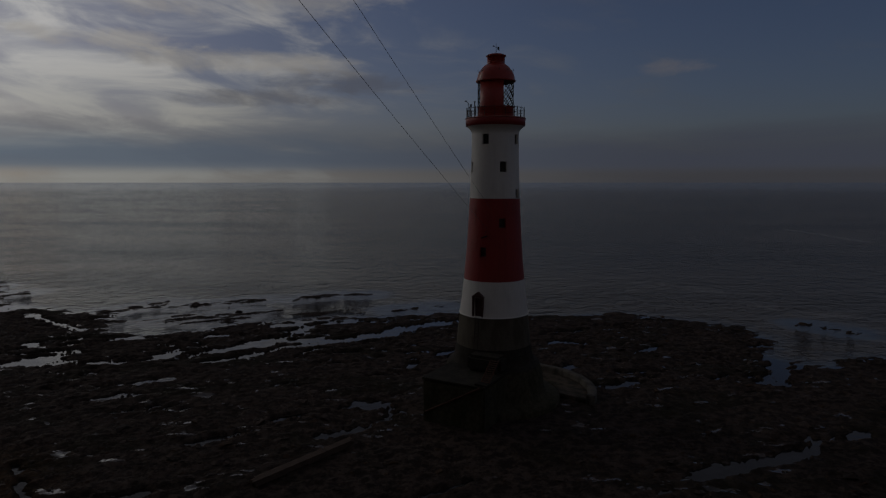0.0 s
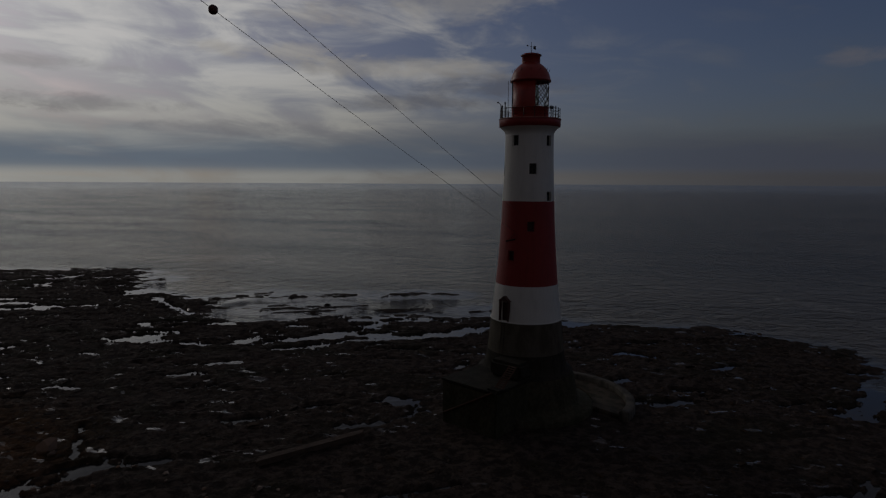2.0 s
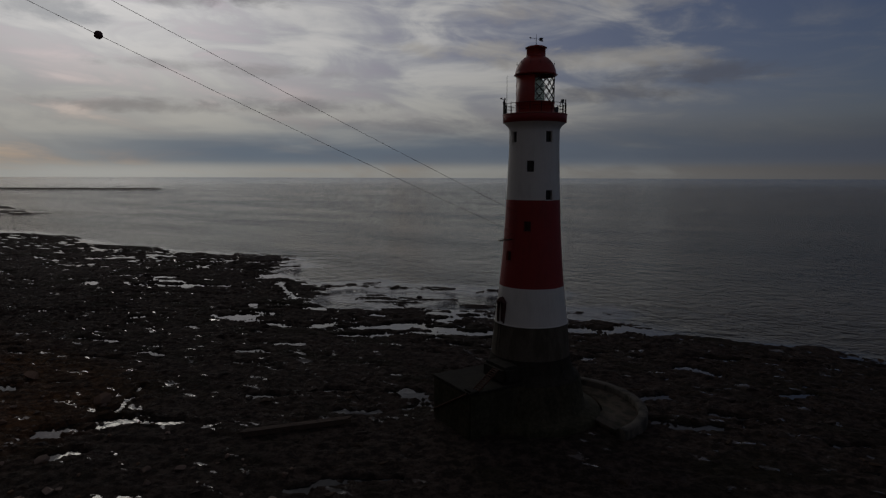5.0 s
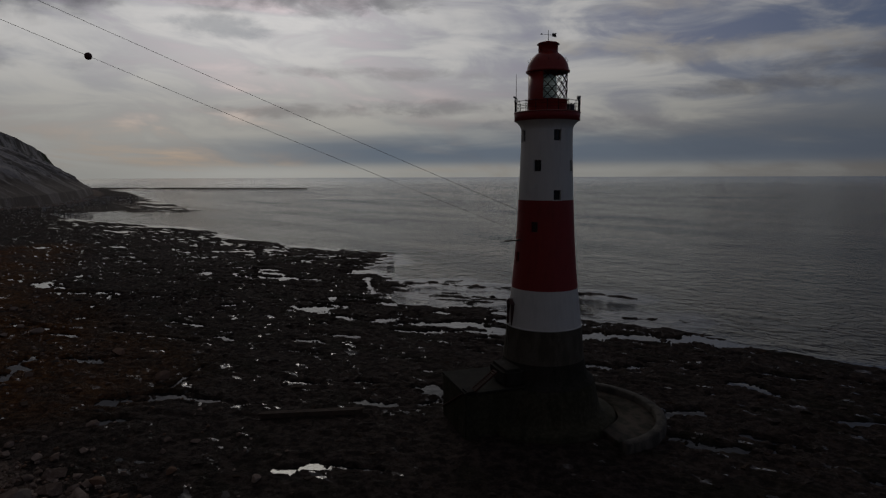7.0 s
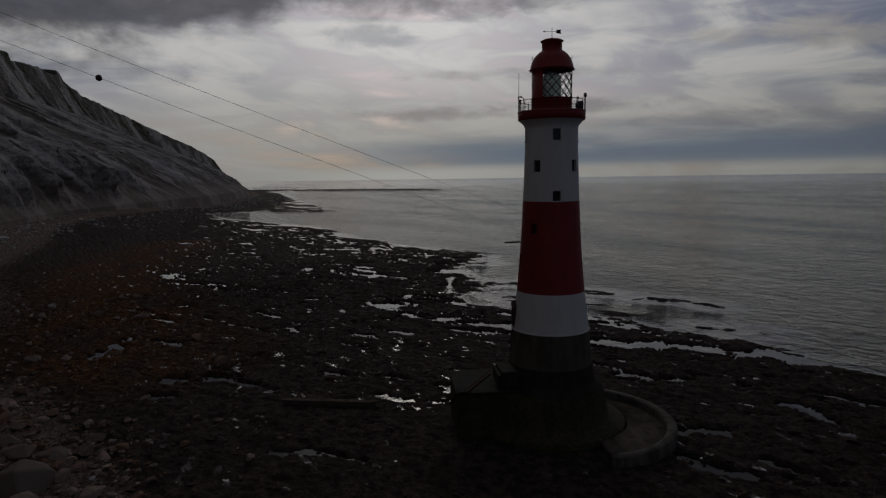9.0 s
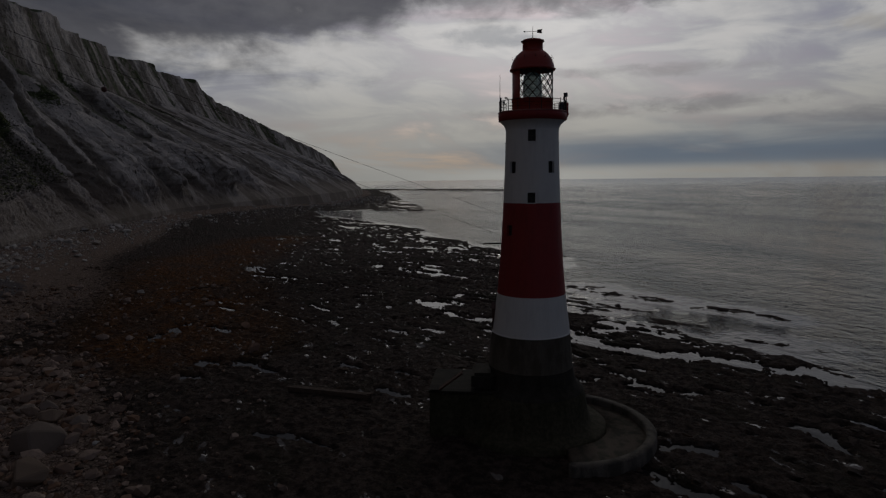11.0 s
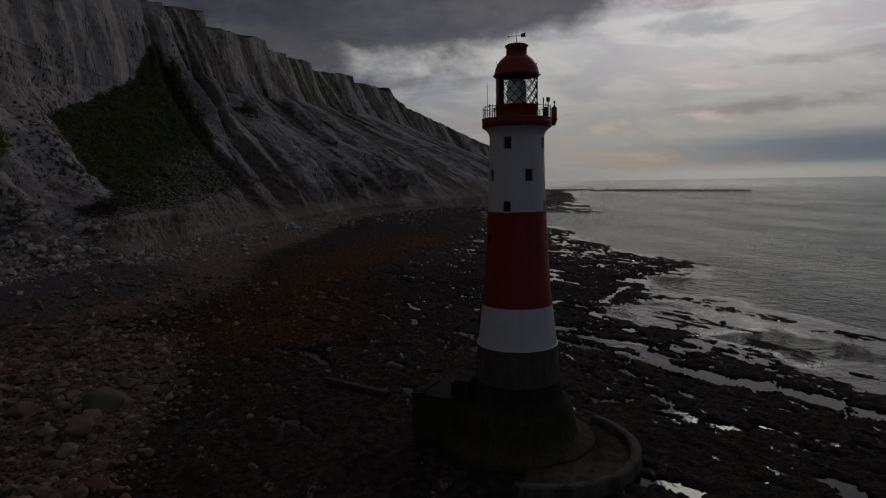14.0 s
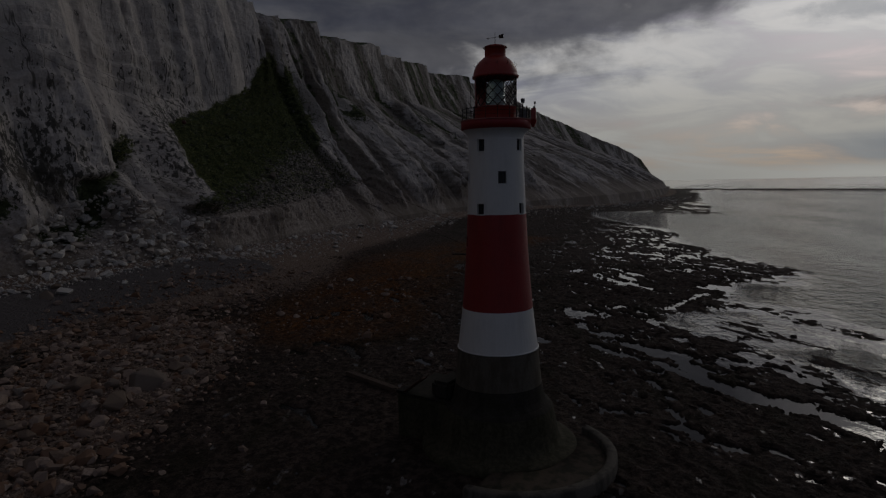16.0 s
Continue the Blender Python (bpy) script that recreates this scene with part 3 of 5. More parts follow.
def ground_height(x, y):
    """Height of the foreshore and its masks: beach, weed, sand."""
    land = inside(x, y, SHORE + LANDSIDE)
    off = away(x, y, SHORE) * np.where(land, 1, -1)
    off = off + (6.0 * fbm(x * 0.035, y * 0.07, 3.1, 4) * smooth(np.hypot(x, y), 60, 260) + 2.2 * fbm(x * 0.14, y * 0.34, 4.4, 5, 0.65)) * smooth(np.hypot(x, y), 1500, 60)
    cliff = away(x, y, FOOT)
    inland = inside(x, y, FOOT + [(-4800, 600), (-4800, -4800), (4800, -4800), (4800, -300)])
    cliff = np.where(inland, -cliff, cliff)
    near = smooth(np.hypot(x, y), 700, 180)
    # low ledges that run along the shore, with gullies and pools between them
    turn = 0.5
    a, b = x * math.cos(turn) + y * math.sin(turn), -x * math.sin(turn) + y * math.cos(turn)
    warp = 3.0 * fbm(x * 0.05, y * 0.05, 1.0, 3)
    ledge = fbm(a * 0.022, (b + warp) * 0.085, 5.0, 4, 0.55)
    rough = fbm(a * 0.5, b * 0.9, 2.0, 5, 0.66)
    tread = (b + warp) / 5.2 + 0.5 * fbm(a * 0.05, b * 0.05, 6.6, 3)
    z = -0.22 + 0.14 * rough + 0.06 * ledge + 0.16 * (tread - np.floor(tread) - 0.5) * smooth(off, 2, 12)
    toshore = smooth(off, 62, 4)
    toshore = toshore * (0.25 + 0.75 * smooth(x, 14, -28))
    pools = fbm(a * 0.075, (b + warp) * 0.23, 9.0, 5, 0.6) + 0.34 * fbm(a * 0.45, b * 0.9, 7.0, 4, 0.68)
    level = 0.84 - 0.30 * toshore + 0.25 * smooth(x, -70, -40)
    dry = smooth(away(x, y, [(-56, -34), (-16, -24), (5, -22), (45, -20)]), 20, 27)
    dip = smooth(pools, level, level + 0.08) * smooth(cliff, 52, 85) * smooth(off, -2, 3) * dry
    slots = fbm(a * 0.2, (b + warp) * 0.46, 15.0, 4, 0.62) + 0.3 * fbm(a * 0.7, b * 1.6, 3.0, 4, 0.7) - 0.35 * smooth(fbm(x * 0.03, y * 0.03, 2.7, 2), 0.15, -0.35)
    dip = np.maximum(dip, smooth(slots - 0.16 * smooth(x, -75, -50) - 0.06, 0.72 - 0.34 * toshore, 0.80 - 0.34 * toshore) * smooth(cliff, 62, 92) * smooth(off, -2, 2) * dry)
    ragged = 1.0 * fbm(a * 0.25, b * 0.6, 12.0, 6, 0.74)
    for width, line in CHANNELS + POOLS:
        dip = np.maximum(dip, smooth(away(x, y, line) + ragged * (0.35 + 0.45 * width), width * 0.9, width * 0.68))
    z = z - 0.5 * dip
    z = z - 0.16 * toshore * smooth(ledge, -0.1, 0.5)
    z = np.where(off < 6, SEA - 0.04 + (z - SEA) * smooth(off, -1.0, 5.0) - 0.30 * smooth(off, 3, -1.5) * (1 - 0.9 * smooth(rough, 0.3, 0.8) * smooth(off, -9, -2)), z)
    z = z - 2.5 * smooth(off, -4, -40) - 3 * smooth(off, -60, -400)
    for width, line in TONGUES:
        z = np.maximum(z, SEA - 0.3 + (0.36 + 0.16 * rough) * smooth(away(x, y, line) + 1.2 * ragged, width * 1.5, width * 0.3))
    shoal = smooth(away(x, y, [(-74, 38), (-64, 42), (-55, 45), (-42, 48), (-30, 51)]), 8, 3)
    z = np.where(shoal > 0, np.maximum(z, SEA - 0.13 + (shoal - 1) * 0.3 + 0.24 * fbm(a * 0.13, b * 0.5, 21.0, 5, 0.66)), z)
    # shingle that rises to the foot of the cliff
    rise = np.clip(1 - cliff / 58.0, 0, 1.2) * (1 - 0.8 * smooth(x, -420, -700))
    z = z + np.where(off > 0, 7.4 * rise ** 1.35, 0)
    heap = smooth(away(x, y, [(-40, -64), (-10, -57), (20, -54), (60, -56)]), 22, 8)
    z = z + 0.7 * heap * (0.6 + 0.5 * fbm(x * 0.12, y * 0.12, 6.0, 3))
    # bed of the tower
    core = np.hypot(x, y)
    z = np.where(core < 14, np.minimum(z, 0.15) * smooth(core, 8, 14), z)
    z = np.where(inland, np.minimum(z, 7.0), z)
    belt = 22 + 24 * smooth(x, -330, -210) + 26 * smooth(x, -170, -90)
    beach = np.maximum(smooth(cliff, belt, 0.3 * belt), 0.9 * heap)
    weed = smooth(away(x, y, [(-58, -38), (-90, -38), (-150, -38), (-240, -5)]), 28, 6) * smooth(cliff, 20, 45)
    sand = smooth(away(x, y, [(0, -108), (-55, -100), (-88, -90), (-108, -87)]), 19, 9)
    return z, beach, weed, sand, off


def spaced(lo, hi, step, far, ratio):
    mid = np.arange(lo, hi + step / 2, step)
    grow = []
    d, s = 0.0, step
    while d < far:
        s *= ratio
        d += s
        grow.append(d)
    grow = np.array(grow)
    return np.concatenate([lo - grow[::-1], mid, mid[-1] + grow])


def sheet(name, xs, ys, height, mat, masks=()):
    X, Y = np.meshgrid(xs, ys)
    Z = height
    nx, ny = len(xs), len(ys)
    me = bpy.data.meshes.new(name)
    me.vertices.add(nx * ny)
    me.vertices.foreach_set("co", np.stack([X, Y, Z], -1).astype(np.float32).ravel())
    i = (np.arange(ny - 1)[:, None] * nx + np.arange(nx - 1)[None, :]).ravel()
    quads = np.stack([i, i + 1, i + nx + 1, i + nx], -1).astype(np.int32)
    return finish(me, quads, mat, masks, name)


def finish(me, quads, mat, masks, name, shade=True):
    n, k = quads.shape
    me.loops.add(n * k)
    me.loops.foreach_set("vertex_index", quads.ravel())
    me.polygons.add(n)
    me.polygons.foreach_set("loop_start", np.arange(0, n * k, k, dtype=np.int32))
    me.polygons.foreach_set("use_smooth", np.full(n, shade))
    for key, values in masks:
        at = me.attributes.new(key, "FLOAT", "POINT")
        at.data.foreach_set("value", np.asarray(values, np.float32).ravel())
    me.materials.append(mat)
    me.update(calc_edges=True)
    me.validate()
    return new(name, me)


xs, ys = spaced(-112, 66, 0.32, 4700, 1.035), spaced(-58, 72, 0.32, 4700, 1.038)
GX, GY = np.meshgrid(xs, ys)
gz, beach, weed, sand, offshore = ground_height(GX, GY)
ground = tagged(sheet("ground", xs, ys, gz, GROUND, (("beach", beach), ("weed", weed), ("sand", sand))),
                "dark weedy chalk reef with pools and shingle", "foreshore", kind="structure")
wx, wy = spaced(-160, 190, 2.0, 4700, 1.12), spaced(-60, 280, 2.0, 4700, 1.12)
WX, WY = np.meshgrid(wx, wy)
SURF = [[(178, 276), (178.6, 247), (177, 208)], [(45, 88.5), (50, 87)], [(54, 81), (60, 76.5)], [(59.5, 61), (63, 58)], [(68.6, 53), (74, 50.4)], [(-20, 61), (-8, 66)]]
surf = np.max([smooth(away(WX, WY, line), 4.5, 0.5) for line in SURF], axis=0)
wland = inside(WX, WY, SHORE + LANDSIDE)
woff = away(WX, WY, SHORE) * np.where(wland, 1, -1)
lift = SEA + 14.0 * np.minimum(np.hypot(WX, WY) / 4700, 1.02) ** 3
lee = np.min([away(WX, WY, line) for _, line in TONGUES], axis=0)
sea = tagged(sheet("water", wx, wy, lift, WATER, (("calm", np.maximum(np.maximum(smooth(woff, -5, 3), 0.92 * smooth(lee, 11, 5)), 0.75 * smooth(np.hypot(WX, WY), 400, 2800))), ("surf", surf), ("shallow", smooth(woff, -75, -8) * smooth(woff, 4, -4)))),
             "grey sea with small waves and calm pools", "sea", kind="structure")


def facets(u, seed, skew):
    """Uneven saw teeth: flat faces that meet in sharp edges."""
    i = np.floor(u)
    f, i = u - i, i.astype(np.int64)
    crest = skew + 0.3 * (lattice(i, seed, 9) - 0.5)
    return (0.3 + 0.7 * lattice(i, seed, 3)) * np.where(f < crest, f / crest, (1 - f) / (1 - crest))


def make_cliff():
    """The chalk face as one skin from the shingle to the grass on top."""
    rows, prof, ways = np.array([c[0] for c in CLIFF], float), np.array([c[2] for c in CLIFF], float), np.array([c[1] for c in CLIFF], float)
    ways /= np.linalg.norm(ways, axis=1)[:, None]
    run = np.concatenate([[0], np.cumsum(np.linalg.norm(np.diff(rows, axis=0), axis=1))])
    s, stops = run[0], []
    while s < run[-1]:
        stops.append(s)
        x, y = np.interp(s, run, rows[:, 0]), np.interp(s, run, rows[:, 1])
        far = math.hypot(x - 30, y)
        s += 2.5 if x > 0 else max(0.9, 0.9 + (far - 330) / 170)
    s = np.array(stops)

    def along(values):
        return np.interp(s, run, values)
    fx, fy, wx_, wy_ = along(rows[:, 0]), along(rows[:, 1]), along(ways[:, 0]), along(ways[:, 1])
    nv = 220
    t = np.interp(np.linspace(0, 1, nv), [0, 0.08, 0.25, 0.42, 0.9, 1], [0, 0.12, 0.40, 0.64, 0.88, 1])
    knots = np.array([0, 0.12, 0.40, 0.64, 0.86, 1.0])
    D = np.stack([along(prof[:, k, 0]) for k in range(6)], 1)
    H = np.stack([along(prof[:, k, 1]) for k in range(6)], 1)
    back = smooth(s, 690, 760)[:, None]
    wall = np.stack([0 * s, 0.30 * D[:, 4], 0.66 * D[:, 4], 0.90 * D[:, 4], D[:, 4], D[:, 5]], 1)
    tall = np.stack([H[:, 0], 0.30 * H[:, 4], 0.52 * H[:, 4], 0.69 * H[:, 4], H[:, 4], H[:, 5]], 1)
    D, H = D + (wall - D) * back, H + (tall - H) * back
    d = np.stack([np.interp(t, knots, D[i]) for i in range(len(s))])
    h = np.stack([np.interp(t, knots, H[i]) for i in range(len(s))])
    S, T = np.meshgrid(s, t, indexing="ij")
    size = np.clip(H[:, 4] / 110, 0.15, 1.5)[:, None]
    slant = S + 0.12 * h + 0.2 * h * smooth(S, 690, 740)
    open_slope = smooth(S, run[7], run[8] + 10)  # beyond the near wall the face leans back
    face = smooth(T, 0.01, 0.25 - 0.17 * open_slope) * smooth(T, 1.0, 0.86)
    ribs = 1 - np.abs(value_noise(slant * 0.024, 0.3, h * 0.004)) * 2.6
    ribs2 = 1 - np.abs(value_noise(slant * 0.07, 2.3, h * 0.010)) * 2.2
    ribs3 = 1 - np.abs(value_noise(slant * 0.19, 6.3, h * 0.02)) * 2.0
    cracks = np.minimum(np.abs(value_noise(S * 0.045 + 0.006 * h, 5.1, h * 0.003)) * 11.0, 1.0) + 0.5 * np.minimum(np.abs(value_noise(S * 0.12 - 0.01 * h, 8.1, h * 0.006)) * 9.0, 1.0)
    butt = value_noise(S * 0.013, 7.7, h * 0.003)
    # planes of broken chalk that meet in creases, at three sizes
    bend = slant + 8 * value_noise(S * 0.02, 1.4, h * 0.012) + 2.2 * value_noise(S * 0.07, 4.2, h * 0.05)
    # the planes grow wider along the open slope
    pace = np.concatenate([[0], np.cumsum(np.diff(s) / (34 + 46 * smooth(s[1:], 690, 900)))])
    stretch = np.concatenate([[0], np.cumsum(np.diff(s) / (1 + 1.2 * smooth(s[1:], 690, 900)))])[:, None] + (bend - S)
    plane1 = facets(pace[:, None] + (bend - S) / 60, 11, 0.62) - 0.3
    # great buttresses: each swells along the coast and breaks off at its far end
    ends = np.array([684.0, 738, 878, 1098, 1300, 1496, 1720, 2600])
    which = np.clip(np.searchsorted(ends, S + 4 * value_noise(h * 0.05, 2.0, 7.0)) - 1, 0, 6)
    part_way = np.clip((S - ends[which]) / (ends[which + 1] - ends[which]), 0, 1)
    block = (part_way ** 0.7 * smooth(part_way, 1.0, 0.94) - 0.5) * open_slope * smooth(S, 1500, 1350)
    plane2 = (facets((stretch + 2.5 * value_noise(S * 0.05, 3.3, h * 0.06)) / 14, 23, 0.36) - 0.3) * smooth(value_noise(S * 0.03, 9.0, h * 0.022), -0.45, 0.35)
    plane3 = (facets((S + 2.6 * value_noise(S * 0.1, 2.2, h * 0.11)) / 4.7, 37, 0.5) - 0.3) * smooth(value_noise(S * 0.05, 5.0, h * 0.04), -0.2, 0.5)
    shelf = (facets((h + 5 * value_noise(S * 0.06, 8.8, h * 0.05)) / 7.5, 51, 0.7) - 0.3) * smooth(value_noise(S * 0.045, 6.0, h * 0.03), -0.1, 0.45)
    rift = np.minimum(np.abs((S - 640 - 0.16 * h + 3 * value_noise(h * 0.06, 1.0, 1.0)) / 2.2), 1) + 0.6 * np.minimum(np.abs((S - 566 + 0.05 * h + 3 * value_noise(h * 0.05, 4.0, 1.0)) / 1.5), 1)
    rockx, rocky = fx[:, None] + wx_[:, None] * d, fy[:, None] + wy_[:, None] * d
    crag = fbm(rockx * 0.10, rocky * 0.10, h * 0.03, 5, 0.55)
    small = fbm(rockx * 0.3, rocky * 0.3, h * 0.26, 4, 0.55)
    skirt = smooth(T, 0.0, 0.05) * smooth(T, 0.3, 0.1)
    broken = smooth(T, 0.62, 0.45) * smooth(T, 0.1, 0.25)
    # the scrub slope below the wall, widest at its foot and running up into a corner
    left = np.interp(T, [0.1, 0.38, 0.55, 0.585, 0.64, 0.70, 0.75], [548, 558, 568, 600, 634, 656, 668])
    right = np.interp(T, [0.1, 0.2, 0.35, 0.5, 0.66, 0.75], [704, 694, 688, 682, 682, 676])
    wander = 9 * crag
    scrub = smooth(S + wander, left - 3, left + 3) * smooth(S + wander, right + 3, right - 3) * smooth(T, 0.13, 0.17) * smooth(T + 0.03 * crag, 0.76, 0.72)
    mound = smooth(S, 540, 575) * smooth(S, 690, 650) * smooth(T, 0.13, 0.2) * smooth(T, 0.72, 0.55)
    pillar = np.exp(-((S - 548 - 30 * T) / 9.0) ** 2) * smooth(T, 0.16, 0.24) * smooth(T, 0.75, 0.45)
    corner = np.exp(-((S - 682) / 7.0) ** 2) * smooth(T, 0.45, 0.7)
    hollow = np.exp(-((S - 521) / 6.0) ** 2) * smooth(T, 0.36, 0.28) * smooth(T, 0.08, 0.14)
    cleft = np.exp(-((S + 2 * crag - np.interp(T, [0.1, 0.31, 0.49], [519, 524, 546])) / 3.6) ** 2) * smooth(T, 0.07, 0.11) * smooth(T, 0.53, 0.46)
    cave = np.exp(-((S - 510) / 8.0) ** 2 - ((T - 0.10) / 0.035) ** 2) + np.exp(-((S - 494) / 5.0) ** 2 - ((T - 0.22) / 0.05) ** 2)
    amp = face * size * (1 - 0.8 * mound)
    calm = 1 - (0.12 + 0.76 * open_slope) * smooth(T, 0.56, 0.72)
    push = amp * ((0.5 + 3.0 * open_slope) * ribs * calm + 0.5 * open_slope * ribs2 * calm + 5.5 * butt * calm)
    push = push + amp * calm * ((11.0 + 3.0 * open_slope) * plane1 + (4.0 + 6.5 * open_slope) * plane2 + (0.3 + 0.9 * open_slope) * plane3 + (1.2 - 0.95 * open_slope) * shelf)
    push = push + size * block * (5 + 11 * smooth(T, 0.35, 0.64)) * smooth(T, 0.05, 0.25) * smooth(T, 1.0, 0.93)
    push = push + amp * (0.32 * cracks * (1 - open_slope) + 2.2 * rift + (0.25 + 0.25 * open_slope + (1.0 - 0.7 * open_slope) * broken) * crag)
    push = push + face * (0.22 + 0.2 * open_slope + (0.7 - 0.45 * open_slope) * broken) * small * size + skirt * ((0.5 + 0.4 * open_slope) * small + 0.2 * ribs3 + 0.5 * crag) * size + 11.0 * pillar + 7.0 * corner - 3.0 * hollow - 5.0 * cleft - 3.0 * cave
    push = push - 8.0 * face * smooth(S, 930, 1080)
    top = smooth(T, 0.8, 0.88)
    hz = h + top * (3.0 * value_noise(S * 0.012, 1.1, 4.4) + 1.2 * fbm(S * 0.1, 0.0, 2.2, 3) + 4 * block) * size + 0.5 * small * mound
    hz = hz + top * 9.0 * np.exp(-((S - 1496) / 7.0) ** 2)
    d2 = d - push
    X, Y = fx[:, None] + wx_[:, None] * d2, fy[:, None] + wy_[:, None] * d2
    veg_shade = np.maximum(scrub * (0.48 + 0.52 * smooth(T + 0.05 * crag + 0.0018 * np.clip(600 - S, -60, 20), 0.22, 0.36)), smooth(T + 0.012 * crag, 0.853, 0.875))
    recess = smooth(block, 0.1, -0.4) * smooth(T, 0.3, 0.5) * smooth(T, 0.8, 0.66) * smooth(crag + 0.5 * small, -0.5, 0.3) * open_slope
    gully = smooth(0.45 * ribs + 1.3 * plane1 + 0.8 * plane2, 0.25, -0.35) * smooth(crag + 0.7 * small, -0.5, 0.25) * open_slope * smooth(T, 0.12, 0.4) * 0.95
    # growth in gullies and recesses; cleft and cave coloured dark as painted shade
    veg_shade = np.maximum(np.maximum(np.maximum(veg_shade, gully), 0.95 * recess), np.maximum(0.95 * cleft, np.minimum(1.1 * cave, 1.0)))
    soil = np.clip(smooth(h + 12 * crag, 42, 10) * smooth(S, 610, 700) * 0.35 + (0.95 - 0.5 * open_slope) * smooth(h + 3 * crag, 25 + 9 * smooth(S, 560, 600), 13 + 7 * smooth(S, 560, 600)) + 0.9 * scrub + 0.5 * smooth(plane1 + 0.5 * plane2, 0.0, -0.35) * open_slope, 0, 1)
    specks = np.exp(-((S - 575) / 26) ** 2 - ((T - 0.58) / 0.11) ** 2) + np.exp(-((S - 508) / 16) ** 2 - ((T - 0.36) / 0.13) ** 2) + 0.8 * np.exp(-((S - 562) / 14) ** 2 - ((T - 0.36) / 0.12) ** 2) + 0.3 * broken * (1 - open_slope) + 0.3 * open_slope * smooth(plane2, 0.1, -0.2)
    # stain mask also darkens the open slope's recessed planes to draw their shade
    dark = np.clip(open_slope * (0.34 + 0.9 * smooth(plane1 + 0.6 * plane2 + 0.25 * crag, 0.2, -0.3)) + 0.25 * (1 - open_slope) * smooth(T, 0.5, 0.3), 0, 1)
    me = bpy.data.meshes.new("cliff")
    me.vertices.add(X.size)
    me.vertices.foreach_set("co", np.stack([X, Y, hz - 9.5 * (T == 0)], -1).astype(np.float32).ravel())
    ns = len(s)
    i = (np.arange(ns - 1)[:, None] * nv + np.arange(nv - 1)[None, :]).ravel()
    quads = np.stack([i, i + nv, i + nv + 1, i + 1], -1).astype(np.int32)
    ob = finish(me, quads, CHALK, (("veg_shade", veg_shade), ("soil", soil), ("along", S), ("lower", specks), ("stain", dark)), "cliff", False)
    return tagged(ob, "white and grey chalk cliff with patches of scrub", "cliff", kind="structure"), (X, Y, hz, veg_shade, S, T, run)


cliff, skin = make_cliff()


def far_reef():
    """The low reef that runs out from the headland."""
    u, v = np.linspace(0, 1, 160), np.linspace(-1, 1, 13)
    U, V = np.meshgrid(u, v, indexing="ij")
    X, Y = np.interp(U, [0, 0.5, 1], [-1640, -1335, -1150]), np.interp(U, [0, 0.5, 1], [330, 549, 694])
    wide = 80 * (1 - U) ** 0.6 + 16
    X, Y = X - 0.62 * V * wide, Y + 0.78 * V * wide * 0.7
    Z = 1.5 - 1.9 * V ** 4 - 1.7 * smooth(fbm(X * 0.02, Y * 0.02, 2.0, 4), 0.25 - 0.5 * (U - 0.5), 0.5) + 0.25 * fbm(X * 0.1, Y * 0.1, 1.0, 3)
    me = bpy.data.meshes.new("far_reef")
    me.vertices.add(X.size)
    me.vertices.foreach_set("co", np.stack([X, Y, Z], -1).astype(np.float32).ravel())
    i = (np.arange(159)[:, None] * 13 + np.arange(12)[None, :]).ravel()
    zero = np.zeros(X.size)
    return tagged(finish(me, np.stack([i, i + 13, i + 14, i + 1], -1).astype(np.int32), GROUND, (("beach", zero), ("weed", zero), ("sand", zero)), "far_reef"),
                  "thin dark reef off the far headland", "reef", kind="structure")


far_reef()

# ---- building kit ----
def part(name, bm, mat, parent=None, label="", flat=True):
    me = bpy.data.meshes.new(name)
    bm.to_mesh(me)
    bm.free()
    me.materials.append(mat)
    for p in me.polygons:
        p.use_smooth = not flat
    ob = new(name, me)
    ob.parent = parent
    if label:
        tagged(ob, label)
    return ob


def anchor(name, m=None):
    ob = new(name)
    if m is not None:
        ob.matrix_world = m
    return ob


def ring_mesh(profile, n=64, a0=0.0, a1=360.0, bm=None):
    """A profile of (radius, height) turned about the z axis."""
    bm = bm or bmesh.new()
    whole = abs(a1 - a0) >= 360
    count = n if whole else n + 1
    angles = [radians(a0 + (a1 - a0) * i / n) for i in range(count)]
    rings = [[bm.verts.new((r * math.cos(a), r * math.sin(a), z)) for a in angles] for r, z in profile]
    for lo, hi in zip(rings, rings[1:]):
        for i in range(n):
            j = (i + 1) % count
            bm.faces.new((lo[i], lo[j], hi[j], hi[i]))
    if not whole:
        for i in (0, -1):
            if len(profile) > 2:
                bm.faces.new([r[i] for r in rings])
    return bm


def box_mesh(sx, sy, sz, m=None, bevel=0.0, bm=None):
    """A box with its base in the middle of the origin."""
    out = bmesh.new()
    bmesh.ops.create_cube(out, size=1.0)
    bmesh.ops.transform(out, matrix=Matrix.Translation((0, 0, sz / 2)) @ Matrix.Diagonal((sx, sy, sz, 1)), verts=out.verts)
    if bevel:
        bmesh.ops.bevel(out, geom=list(out.edges), offset=bevel, segments=2, affect="EDGES")
    if m is not None:
        bmesh.ops.transform(out, matrix=m, verts=out.verts)
    if bm is None:
        return out
    tmp = bpy.data.meshes.new("tmp")
    out.to_mesh(tmp)
    out.free()
    bm.from_mesh(tmp)
    bpy.data.meshes.remove(tmp)
    return bm


